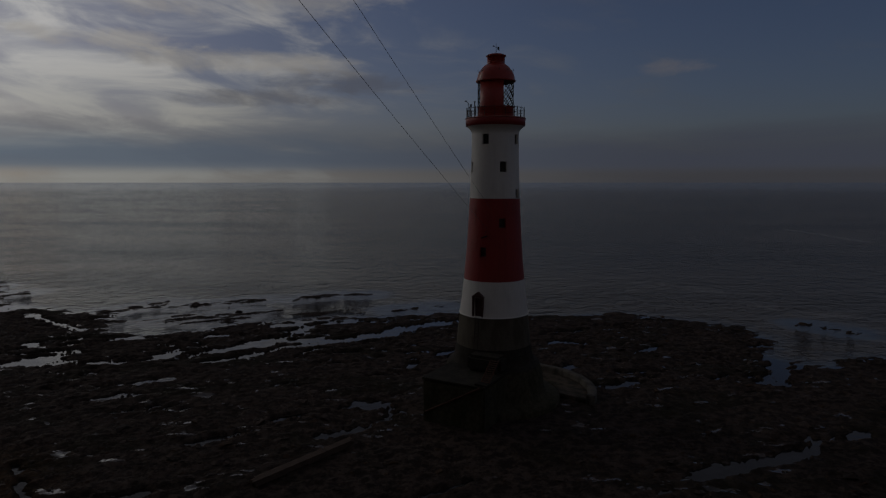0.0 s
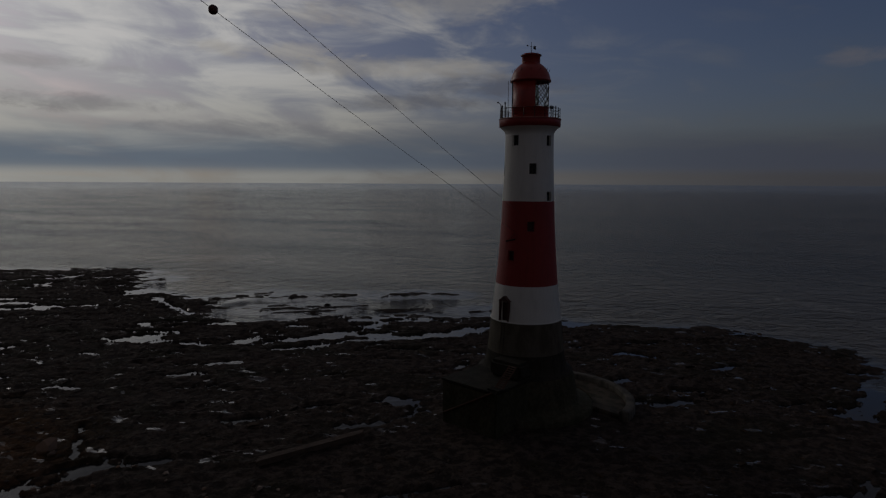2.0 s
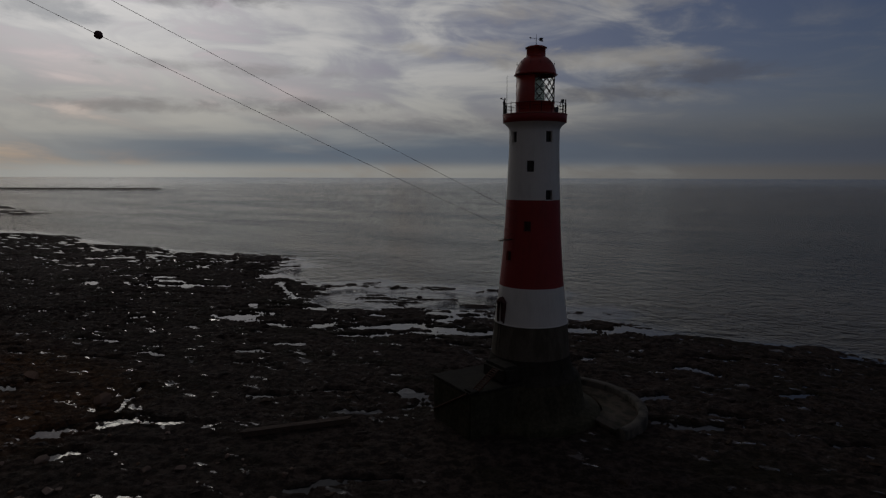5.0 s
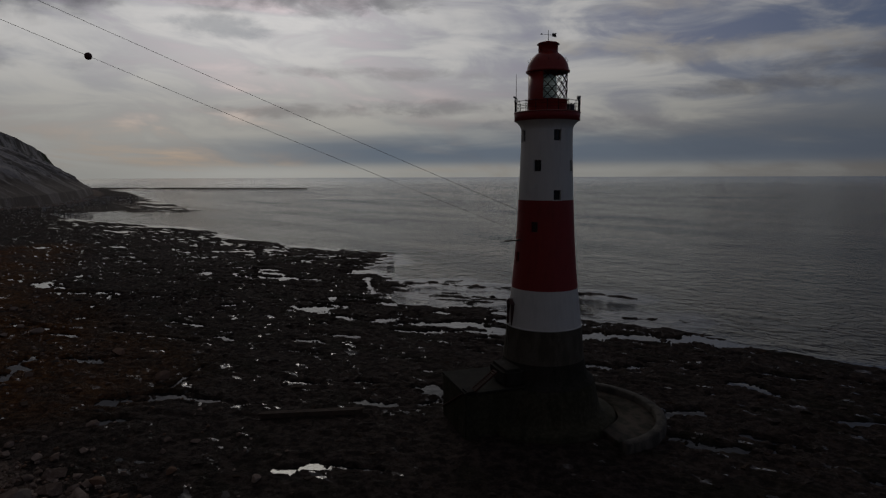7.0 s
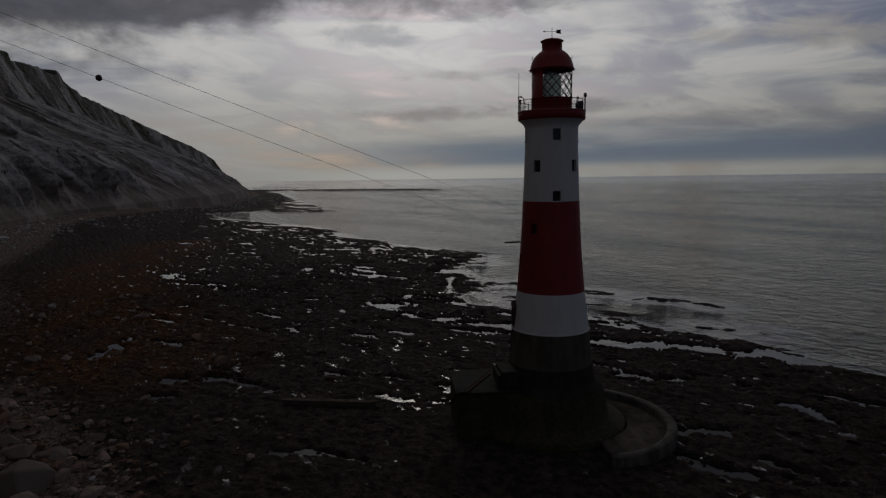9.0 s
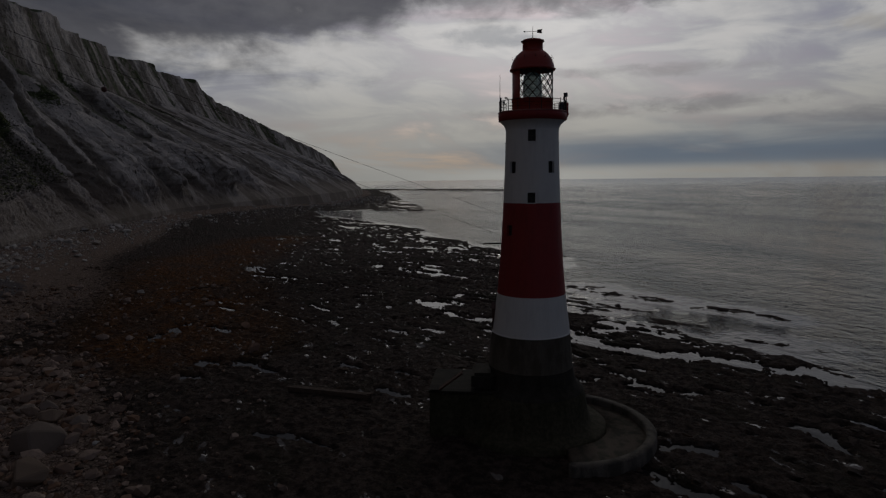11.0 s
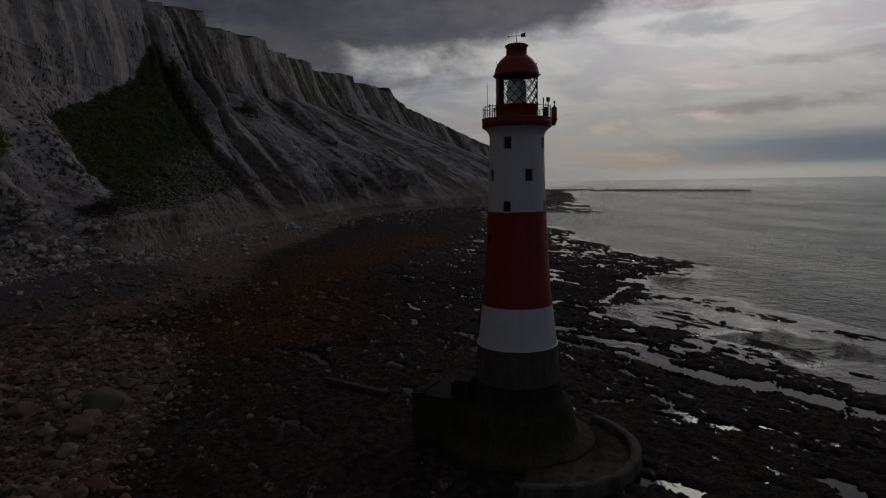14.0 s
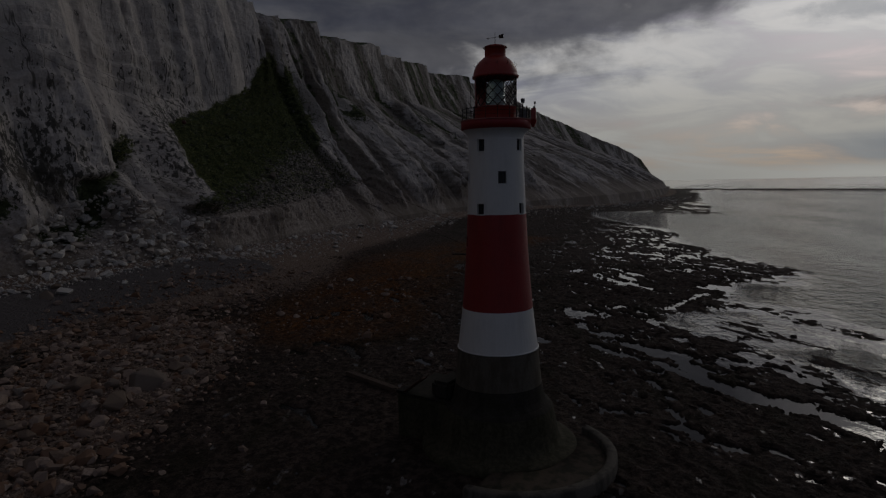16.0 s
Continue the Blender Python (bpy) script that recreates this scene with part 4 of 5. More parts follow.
def tube(points, radius, sides=8, bm=None, closed=False, taper=1.0):
    bm = bm or bmesh.new()
    pts = [Vector(p) for p in points]
    rings = []
    for i, p in enumerate(pts):
        a = pts[i - 1] if i or closed else p
        b = pts[(i + 1) % len(pts)] if i < len(pts) - 1 or closed else p
        way = (b - a).normalized()
        side = way.cross(Vector((0, 0, 1)))
        side = side.normalized() if side.length > 1e-4 else Vector((1, 0, 0))
        over = side.cross(way)
        r = radius * (1 + (taper - 1) * i / max(1, len(pts) - 1))
        rings.append([bm.verts.new(p + (side * math.cos(2 * math.pi * k / sides) + over * math.sin(2 * math.pi * k / sides)) * r) for k in range(sides)])
    pairs = list(zip(rings, rings[1:])) + ([(rings[-1], rings[0])] if closed else [])
    for lo, hi in pairs:
        for k in range(sides):
            bm.faces.new((lo[k], lo[(k + 1) % sides], hi[(k + 1) % sides], hi[k]))
    if not closed:
        bm.faces.new(rings[0])
        bm.faces.new(rings[-1][::-1])
    return bm


def polar(az, r, z):
    return Vector((r * math.cos(radians(az)), r * math.sin(radians(az)), z))


# ---- lighthouse ----
TOWER = [(4.56, 7.0), (4.38, 8.8), (4.20, 10.72), (3.93, 12.8), (3.68, 14.95), (3.45, 17.4), (3.25, 20.2), (3.12, 22.6), (3.03, 24.7),
         (2.93, 26.8), (2.86, 28.8), (2.81, 30.6), (2.80, 32.3)]


def tower_radius(z):
    return float(np.interp(z, [p[1] for p in TOWER], [p[0] for p in TOWER]))


WINDOWS = [(a, 0.84, 31.02, 32.2) for a in (-117, -30, 59, 150)] + [(a, 0.84, 27.8, 29.0) for a in (-165, -73, 15, 105)] \
    + [(a, 0.84, 24.75, 25.8) for a in (-30, 60)]
RED_WINDOWS = [(-76, 0.8, 21.3, 22.4), (-116, 0.8, 17.9, 19.0)]
DOOR = (-120, 1.05, 10.85, 13.05)


def shell(z0, z1, openings, n=72, depth=0.42):
    """A band of the tower's wall with openings that go through it."""
    bm = bmesh.new()
    half = [math.degrees(o[1] / 2 / tower_radius((o[2] + o[3]) / 2)) for o in openings]
    base = [-180 + 360 * i / n for i in range(n)]
    marks = [((o[0] + s * h + 180) % 360) - 180 for o, h in zip(openings, half) for s in (-1, 1)]
    angles = sorted(set([a for a in base if all(abs(a - m) > 1.2 for m in marks)] + marks))
    zs = sorted(set([z0, z1] + [p[1] for p in TOWER if z0 < p[1] < z1] + [v for o in openings for v in o[2:4]]))
    verts = [[bm.verts.new(polar(a, tower_radius(z), z)) for a in angles] for z in zs]
    inner = [[None] * len(angles) for _ in zs]

    def hole(a, z):
        return any(o[2] < z < o[3] and abs((a - o[0] + 180) % 360 - 180) < h for o, h in zip(openings, half))

    def deep(k, i):
        if inner[k][i] is None:
            inner[k][i] = bm.verts.new(polar(angles[i], tower_radius(zs[k]) - depth, zs[k]))
        return inner[k][i]
    count = len(angles)
    gone = [[hole(angles[i] + ((angles[(i + 1) % count] - angles[i]) % 360) / 2, (zs[k] + zs[k + 1]) / 2) for i in range(count)] for k in range(len(zs) - 1)]
    for k in range(len(zs) - 1):
        for i in range(count):
            j = (i + 1) % count
            if not gone[k][i]:
                bm.faces.new((verts[k][i], verts[k][j], verts[k + 1][j], verts[k + 1][i]))
                continue
            if not gone[k][i - 1]:
                bm.faces.new((verts[k][i], verts[k + 1][i], deep(k + 1, i), deep(k, i)))
            if not gone[k][j]:
                bm.faces.new((verts[k][j], deep(k, j), deep(k + 1, j), verts[k + 1][j]))
            if k == 0 or not gone[k - 1][i]:
                bm.faces.new((verts[k][i], deep(k, i), deep(k, j), verts[k][j]))
            if k == len(gone) - 1 or not gone[k + 1][i]:
                bm.faces.new((verts[k + 1][i], verts[k + 1][j], deep(k + 1, j), deep(k + 1, i)))
    return bm


def wall_pose(az, r, z):
    """Local x along the wall, y outwards, z up."""
    return Matrix.Translation(polar(az, r, z)) @ Matrix.Rotation(radians(az - 90), 4, "Z")


def add_window(tower, az, width, z0, z1):
    m = wall_pose(az, tower_radius((z0 + z1) / 2) - 0.33, z0)
    h = z1 - z0
    bm = bmesh.new()
    for x in (-width / 2 + 0.05, width / 2 - 0.05, 0.0):
        box_mesh(0.1 if x else 0.06, 0.08, h, Matrix.Translation((x, 0, 0)), bm=bm)
    for z in (0.0, h * 0.48, h - 0.09):
        box_mesh(width, 0.075, 0.09 if z != h * 0.48 else 0.05, Matrix.Translation((0, 0, z)), bm=bm)
    bmesh.ops.transform(bm, matrix=m, verts=bm.verts)
    w = part("window", bm, IRON if z0 > 24.6 else WOODDARK, tower, "dark recessed window with a thin frame")
    part("pane", box_mesh(width + 0.1, 0.02, h + 0.1, m @ Matrix.Translation((0, -0.06, -0.05))), PANE if z0 > 24.6 else WOODDARK, w)
    part("sill", box_mesh(width + 0.16, 0.36, 0.09, wall_pose(az, tower_radius(z0) - 0.14, z0 - 0.09), 0.015), WHITE if z0 > 24.6 else RED, w)
    return w


def make_lighthouse():
    tower = tagged(anchor("lighthouse"), "round red and white banded lighthouse on a granite base", "lighthouse")
    n = 72
    part("weedy_footing", ring_mesh([(8.3, -0.4), (8.2, 0.55), (8.05, 0.7), (7.2, 0.85), (6.6, 0.95), (6.35, 1.6), (6.1, 2.8), (5.85, 4.0), (5.7, 4.5)], n), SLIME, tower, "green weed-covered stone footing", False)
    part("stained_base", ring_mesh([(5.7, 4.5), (5.55, 4.75), (5.05, 5.0), (4.85, 5.6), (4.70, 6.2), (4.56, 7.0)], n), STAINED, tower, "black tide-stained granite courses", False)
    part("granite_base", shell(7.0, 10.72, []), GRANITE, tower, "bare grey granite tower base", False)
    part("lower_white_band", shell(10.72, 14.95, [DOOR]), WHITE, tower, "white painted band", True)
    part("red_band", shell(14.95, 24.7, RED_WINDOWS), RED, tower, "red painted band", True)
    part("upper_white_band", shell(24.7, 32.3, WINDOWS), WHITE, tower, "white painted band below the gallery", True)
    for w in WINDOWS + RED_WINDOWS:
        add_window(tower, *w)
    part("plinth_ledge", ring_mesh([(4.2, 10.69), (4.29, 10.71), (4.29, 10.80), (4.195, 10.83)], n), WHITE, tower)
    part("interior", ring_mesh([(3.0, 10.0), (2.2, 24.0), (2.0, 32.2)], 24), INSIDE, tower)
    # door
    az, wd, z0, z1 = DOOR
    m = wall_pose(az, tower_radius(12.0) - 0.28, z0)
    door = part("door", box_mesh(wd + 0.04, 0.07, z1 - z0, m), WOODDARK, tower, "dark red panelled door")
    for x in (-0.26, 0.26):
        for z in (0.2, 1.25):
            part("panel", box_mesh(0.36, 0.03, 0.85, m @ Matrix.Translation((x, 0.045, z)), 0.01), WOODDARK, door)
    part("handle", box_mesh(0.05, 0.06, 0.2, m @ Matrix.Translation((0.42, 0.06, 1.05)), 0.01), IRON, door)
    bm = bmesh.new()
    mm = wall_pose(az, tower_radius(12.0), z0)
    for x in (-wd / 2 - 0.1, wd / 2 + 0.1):
        box_mesh(0.2, 0.3, z1 - z0 + 0.15, mm @ Matrix.Translation((x, 0.02, 0)), bm=bm)
    top = [(-wd / 2 - 0.3, 0), (wd / 2 + 0.3, 0), (0, 0.62)]
    for y0, y1 in ((-0.3, 0.24),):
        lo = [bm.verts.new(mm @ Vector((x, y0, z1 - z0 + 0.12 + z))) for x, z in top]
        hi = [bm.verts.new(mm @ Vector((x, y1, z1 - z0 + 0.12 + z))) for x, z in top]
        bm.faces.new(lo)
        bm.faces.new(hi[::-1])
        for i in range(3):
            bm.faces.new((lo[i], lo[(i + 1) % 3], hi[(i + 1) % 3], hi[i]))
    part("door_surround", bm, WOODDARK, tower, "dark gabled door surround")
    # ladder from the door to the stage
    bm = bmesh.new()
    for x in (-0.24, 0.24):
        tube([mm @ Vector((x, 0.18, 0)), mm @ Vector((x, 0.5, -4.0))], 0.035, 6, bm)
    for k in range(13):
        z = -0.2 - 0.3 * k
        tube([mm @ Vector((-0.24, 0.18 - z * 0.08, z)), mm @ Vector((0.24, 0.18 - z * 0.08, z))], 0.02, 6, bm)
    part("ladder", bm, IRON, tower, "dark iron ladder below the door")
    # gallery
    part("corbel", ring_mesh([(2.80, 32.3), (2.83, 32.5), (2.95, 32.75), (3.18, 33.0), (3.42, 33.2)], n), WHITE, tower, "white flared corbel", False)
    part("gallery_deck", ring_mesh([(3.42, 33.2), (3.54, 33.24), (3.56, 33.98), (3.52, 34.04)], n), RED, tower, "red gallery edge", False)
    part("gallery_rim", ring_mesh([(3.52, 34.04), (3.60, 34.05), (3.60, 34.14), (3.4, 34.16), (2.0, 34.18)], n), RIM, tower, "faded pink gallery rim", False)
    rail = part("railing", ring_mesh([(3.44, 35.20), (3.47, 35.23), (3.44, 35.26), (3.41, 35.23), (3.44, 35.20)], n), IRON, tower, "dark iron gallery railing")
    for z in (34.53, 34.88):
        part("rail", ring_mesh([(3.44, z - 0.018), (3.458, z), (3.44, z + 0.018), (3.422, z), (3.44, z - 0.018)], n), IRON, rail)
    for k in range(18):
        a = 20 * k + 6
        part("post", tube([polar(a, 3.44, 34.14), polar(a, 3.44, 35.36)], 0.04, 6), IRON, rail)
    # lantern
    part("lantern_wall", ring_mesh([(2.14, 34.16), (2.14, 35.38), (2.19, 35.40), (2.19, 35.48), (2.0, 35.50)], n), DOME_RED, tower, "red lantern wall", False)
    part("blank_panel", ring_mesh([(2.11, 35.48), (2.11, 38.35), (2.03, 38.35), (2.03, 35.48)], 44, -152, -67), DOME_RED, tower, "red blind panel on the landward side", False)
    glazing = part("glazing", ring_mesh([(2.06, 35.48), (2.06, 38.4)], 60, -67, 208), GLASS, tower, "clear lantern glass")
    glazing.visible_shadow = False
    bars = 17
    for sgn in (1, -1):
        for k in range(bars):
            a = -140 + 420 * k / bars
            pts, turn = [], sgn * 73
            for i in range(15):
                aa = a + turn * i / 14
                if -68 <= aa <= 209:
                    pts.append(polar(aa, 2.1, 35.48 + 2.88 * i / 14))
            if len(pts) > 2:
                part("astragal", tube(pts, 0.045, 5), IRON, glazing)
    part("lens", ring_mesh([(0.0, 35.28), (0.85, 35.33), (0.95, 35.68)] + [(0.95 + 0.06 * (k % 2), 35.78 + 0.11 * k) for k in range(15)] + [(0.9, 37.85), (0.5, 38.2), (0.0, 38.25)], 40), LENS, tower, "ribbed glass lamp lens")
    part("lens_pedestal", ring_mesh([(0.75, 34.18), (0.6, 35.28), (0.0, 35.30)], 24), GREYBOX, tower)
    roof = part("roof", ring_mesh([(2.0, 38.35), (2.32, 38.38), (2.36, 38.5), (2.27, 38.62), (2.24, 38.8), (2.12, 39.25), (1.9, 39.68), (1.6, 40.05), (1.28, 40.32), (1.06, 40.45)], n), DOME_RED, tower, "glossy red domed roof", False)
    part("ventilator", ring_mesh([(1.06, 40.45), (1.04, 41.3), (1.17, 41.33), (1.17, 41.42), (0.95, 41.55), (0.5, 41.66), (0.0, 41.7)], 48), DOME_RED, roof, "red ventilator drum", False)
    for k in range(12):
        a = 30 * k + 8
        part("hook", tube([polar(a, 2.0, 39.5), polar(a, 2.16, 39.62), polar(a, 2.1, 39.8)], 0.025, 5), IRON, roof)
        part("lug", box_mesh(0.12, 0.1, 0.14, wall_pose(a + 12, 2.36, 38.42), 0.015), DOME_RED, roof)
        part("bracket", box_mesh(0.06, 0.06, 0.12, wall_pose(a, 1.18, 41.33)), IRON, roof)
    # vane
    vane = part("weather_vane", tube([(0, 0, 41.6), (0, 0, 42.9)], 0.045, 6, taper=0.4), IRON, roof, "dark iron weather vane")
    turn = Matrix.Translation((0, 0, 42.4)) @ Matrix.Rotation(radians(64), 4, "Z")
    part("arrow_shaft", tube([turn @ Vector((-0.85, 0, 0)), turn @ Vector((0.5, 0, 0))], 0.02, 5), IRON, vane)
    bm = bmesh.new()
    for y in (-0.012, 0.012):
        vs = [bm.verts.new(turn @ Vector((x, y, z))) for x, z in ((0.45, -0.16), (1.0, -0.22), (0.9, 0.0), (1.0, 0.22), (0.45, 0.16))]
        bm.faces.new(vs if y > 0 else vs[::-1])
    part("arrow_tail", bm, IRON, vane)
    bm = bmesh.new()
    bmesh.ops.create_cone(bm, cap_ends=True, segments=8, radius1=0.09, radius2=0.0, depth=0.24, matrix=turn @ Matrix.Translation((-0.9, 0, 0)) @ Matrix.Rotation(radians(-90), 4, "Y"))
    part("arrow_head", bm, IRON, vane)
    # gear on the gallery
    part("whip_aerial", tube([polar(-128, 3.46, 34.18), polar(-128, 3.46, 35.48), polar(-128, 3.46, 38.2)], 0.05, 6, taper=0.35), IRON, tower, "thin whip aerial")
    lamp = part("lamp_post", tube([polar(-160, 3.45, 34.18), polar(-160, 3.45, 35.83), polar(-160, 3.75, 36.03)], 0.05, 6), IRON, tower)
    part("lamp_head", box_mesh(0.3, 0.2, 0.14, wall_pose(-160, 3.78, 35.96), 0.03), IRON, lamp)
    for a, h, w in ((-136, 0.95, 0.16), (-148, 0.6, 0.2), (38, 1.0, 0.12), (52, 0.85, 0.3)):
        part("mast", tube([polar(a, 3.5, 34.08), polar(a, 3.5, 34.78 + h)], 0.06, 6), IRON, tower)
        part("sensor", box_mesh(w, w, w * 1.4, wall_pose(a, 3.5, 34.73 + h), 0.03), GREYBOX, tower)
    part("cabinet", box_mesh(0.85, 0.45, 0.95, wall_pose(66, 3.0, 34.18), 0.03), GREYBOX, tower, "grey steel cabinet on the gallery")
    pan = part("fog_signal", box_mesh(0.75, 0.5, 1.15, wall_pose(86, 3.82, 34.1), 0.05), DOME_RED, tower, "dark red fog signal housing outside the railing")
    bm = bmesh.new()
    bmesh.ops.create_cone(bm, cap_ends=True, segments=4, radius1=0.2, radius2=0.48, depth=0.7, matrix=wall_pose(86, 3.8, 33.75) @ Matrix.Rotation(radians(45), 4, "Z"))
    part("bracket", bm, DOME_RED, pan)
    for k in (-0.28, -0.1, 0.1, 0.28):
        part("horn", tube([wall_pose(86, 3.82, 35.25) @ Vector((k, 0, 0)), wall_pose(86, 3.82, 35.42) @ Vector((k, 0.05, 0))], 0.07, 7), IRON, pan)
    pole = part("pole", tube([polar(92, 3.95, 34.6), polar(92, 3.95, 35.75)], 0.04, 6), IRON, pan)
    part("cap", tube([polar(92, 3.95, 35.7), polar(92, 3.95, 35.95)], 0.1, 8), IRON, pole)
    # jib
    jib = part("jib", tube([polar(-109, 3.1, 20.34), polar(-109, 5.25, 20.3)], 0.09, 6), IRON, tower, "short dark iron jib")
    part("stay", tube([polar(-109, 3.1, 21.1), polar(-109, 4.6, 20.37)], 0.02, 5), IRON, jib)
    return tower


lighthouse = make_lighthouse()


def make_stage():
    """The landing stage against the footing, with its steps."""
    m = Matrix.Rotation(math.atan2(-0.894, -0.447) - math.pi / 2, 4, "Z")  # local +y runs out along the stage
    stage = tagged(anchor("landing_stage"), "weed-covered stone landing stage with rusty steps", "landing stage")
    part("block", box_mesh(7.6, 7.9, 5.2, m @ Matrix.Translation((0, 6.9, -0.5)), 0.15), SLIME, stage, "green stained stone block")
    part("coping", box_mesh(7.75, 8.0, 0.22, m @ Matrix.Translation((0, 6.95, 4.7)), 0.05), STAINED, stage)
    part("slab", box_mesh(1.5, 0.9, 0.2, m @ Matrix.Translation((-3.3, 10.3, 4.92)), 0.04), CONCRETE, stage, "pale concrete slab")
    a, b = m @ Vector((-3.8, 9.8, 5.0)), m @ Vector((-3.85, 7.3, 6.9))
    flight = part("stair_stringer", tube([a, b], 0.1, 6), RUST, stage, "rusty steel stair")
    across = (m.to_3x3() @ Vector((1, 0, 0))) * 0.9
    part("stringer", tube([a + across, b + across], 0.1, 6), RUST, flight)
    for k in range(11):
        p = a.lerp(b, (k + 0.5) / 11) + across * 0.5
        part("tread", box_mesh(0.95, 0.28, 0.05, Matrix.Translation(p) @ m.to_3x3().to_4x4()), RUST, flight)
    part("landing", box_mesh(4.2, 2.4, 1.9, m @ Matrix.Translation((-1.5, 5.2, 4.9)), 0.35), STAINED, stage, "dark stained stone step below the door")
    part("sloping_pipe", tube([m @ Vector((-3.35, 10.95, 4.8)), m @ Vector((3.4, 10.98, 1.0))], 0.11, 8), RUST, stage, "rusty pipe down the face")
    return stage


make_stage()
apron = tagged(anchor("apron_wall"), "low curved concrete wall round the tower's foot", "sea wall")
shift = Matrix.Translation((2.8, 1.7, 0))
bm = ring_mesh([(9.2, -0.4), (9.2, 0.82), (9.35, 0.95), (10.1, 0.95), (10.25, 0.82), (10.3, -0.4)], 60, -25, 128)
bm.transform(shift)
part("kerb", bm, granite("pale_kerb", (0.15, 0.13, 0.105), (0.06, 0.053, 0.043), 0.75), apron, "rounded concrete kerb", False)
bm = ring_mesh([(9.3, 0.2), (5.2, 0.62), (5.2, -0.3), (9.3, -0.3)], 60, -22, 124)
bm.transform(shift)
part("paving", bm, granite("paved_apron", (0.11, 0.085, 0.062), (0.04, 0.036, 0.024)), apron, "stained sloping paving", False)


def cable(name, z0, foot, way, label):
    pts = []
    for k in range(46):
        s = k * 3.6
        pts.append((foot[0] + way[0] * s, foot[1] + way[1] * s, z0 + 0.37 * s + 0.0003 * s * s))
    ob = part(name, tube(pts, 0.017, 5), IRON)
    return tagged(ob, label, "cable", "cables to the cliff")


low = cable("aerial_cable", 21.2, (-1.0, -3.1), (-0.29, -0.957), "thin steel cable with a marker ball, tower to cliff")
cable("aerial_cable", 23.3, (-0.45, -2.95), (-0.265, -0.964), "thin steel cable from tower to cliff top")
bm = bmesh.new()
bmesh.ops.create_icosphere(bm, subdivisions=3, radius=0.28)
for v in bm.verts:
    v.co *= 1.0 - 0.05 * math.exp(-(v.co.z / 0.03) ** 2)
bmesh.ops.translate(bm, verts=bm.verts, vec=(-12.63, -41.5, 36.52))
part("marker_ball", bm, BALL, low, "dull red marker ball", False)


def make_beam():
    a, b = Vector((-15.2, -14.4, 0.1)), Vector((-22.3, -23.5, 0.1))
    way = b - a
    m = Matrix.Translation((a + b) / 2) @ Matrix.Rotation(math.atan2(way.y, way.x), 4, "Z")
    beam = tagged(anchor("timber_walkway"), "weathered timber walkway lying on the reef", "walkway")
    for y in (-0.3, 0.0, 0.3):
        part("plank", box_mesh(way.length * (1 - 0.04 * abs(y)), 0.27, 0.12, m @ Matrix.Translation((y, y, 0.2)), 0.02), TIMBER, beam)
    for y in (-0.32, 0.32):
        part("bearer", box_mesh(way.length, 0.2, 0.5, m @ Matrix.Translation((0, y, -0.3)), 0.03), TIMBER, beam)
    return beam


make_beam()

# ---- rocks and scrub ----
rng = np.random.default_rng(7)


def hull(seed, points=16, squash=0.7):
    """An angular lump of rock, about one metre across."""
    r = random.Random(seed)
    bm = bmesh.new()
    for _ in range(points):
        v = Vector((r.gauss(0, 1), r.gauss(0, 1), r.gauss(0, 1))).normalized() * r.uniform(0.42, 0.56)
        v = Vector((v.x * r.uniform(0.9, 1.2), v.y, v.z * squash))
        bm.verts.new(v)
    out = bmesh.ops.convex_hull(bm, input=bm.verts)
    bmesh.ops.delete(bm, geom=[g for g in out["geom_interior"] if isinstance(g, bmesh.types.BMVert)], context="VERTS")
    return bm


def arrays(bm):
    bmesh.ops.triangulate(bm, faces=bm.faces)
    bm.verts.index_update()
    co = np.array([v.co[:] for v in bm.verts])
    tri = np.array([[v.index for v in f.verts] for f in bm.faces])
    bm.free()
    return co, tri


LUMPS = [arrays(hull(100 + k)) for k in range(14)]
PEBBLES = [arrays(hull(160 + k, 9)) for k in range(14)]


def ground_z(x, y):
    x, y = np.atleast_1d(np.asarray(x, float)), np.atleast_1d(np.asarray(y, float))
    i = np.clip(np.searchsorted(xs, x) - 1, 0, len(xs) - 2)
    j = np.clip(np.searchsorted(ys, y) - 1, 0, len(ys) - 2)
    u, v = (x - xs[i]) / (xs[i + 1] - xs[i]), (y - ys[j]) / (ys[j + 1] - ys[j])
    return (gz[j, i] * (1 - u) + gz[j, i + 1] * u) * (1 - v) + (gz[j + 1, i] * (1 - u) + gz[j + 1, i + 1] * u) * v


def scatter(name, x, y, z, size, mat, label, category, shapes=LUMPS, sink=0.15, flat=1.0):
    """Many lumps joined into one mesh."""
    vs, fs, base = [], [], 0
    kind = rng.integers(0, len(shapes), len(x))
    for k, (co, tri) in enumerate(shapes):
        pick = np.where(kind == k)[0]
        if not len(pick):
            continue
        a = rng.uniform(0, 2 * math.pi, len(pick))
        ca, sa = np.cos(a)[:, None], np.sin(a)[:, None]
        sz = size[pick][:, None]
        px = (co[None, :, 0] * ca - co[None, :, 1] * sa) * sz + x[pick][:, None]
        py = (co[None, :, 0] * sa + co[None, :, 1] * ca) * sz + y[pick][:, None]
        pz = (co[None, :, 2] * flat * rng.uniform(0.7, 1.2, len(pick))[:, None] + 0.32 * flat - sink) * sz + z[pick][:, None]
        vs.append(np.stack([px, py, pz], -1).reshape(-1, 3))
        step = len(co)
        fs.append((tri[None] + (np.arange(len(pick)) * step)[:, None, None]).reshape(-1, 3) + base)
        base += len(pick) * step
    v, f = np.concatenate(vs), np.concatenate(fs).astype(np.int32)
    me = bpy.data.meshes.new(name)
    me.vertices.add(len(v))
    me.vertices.foreach_set("co", v.astype(np.float32).ravel())
    return tagged(finish(me, f, mat, (), name, False), label, category, kind="stuff")


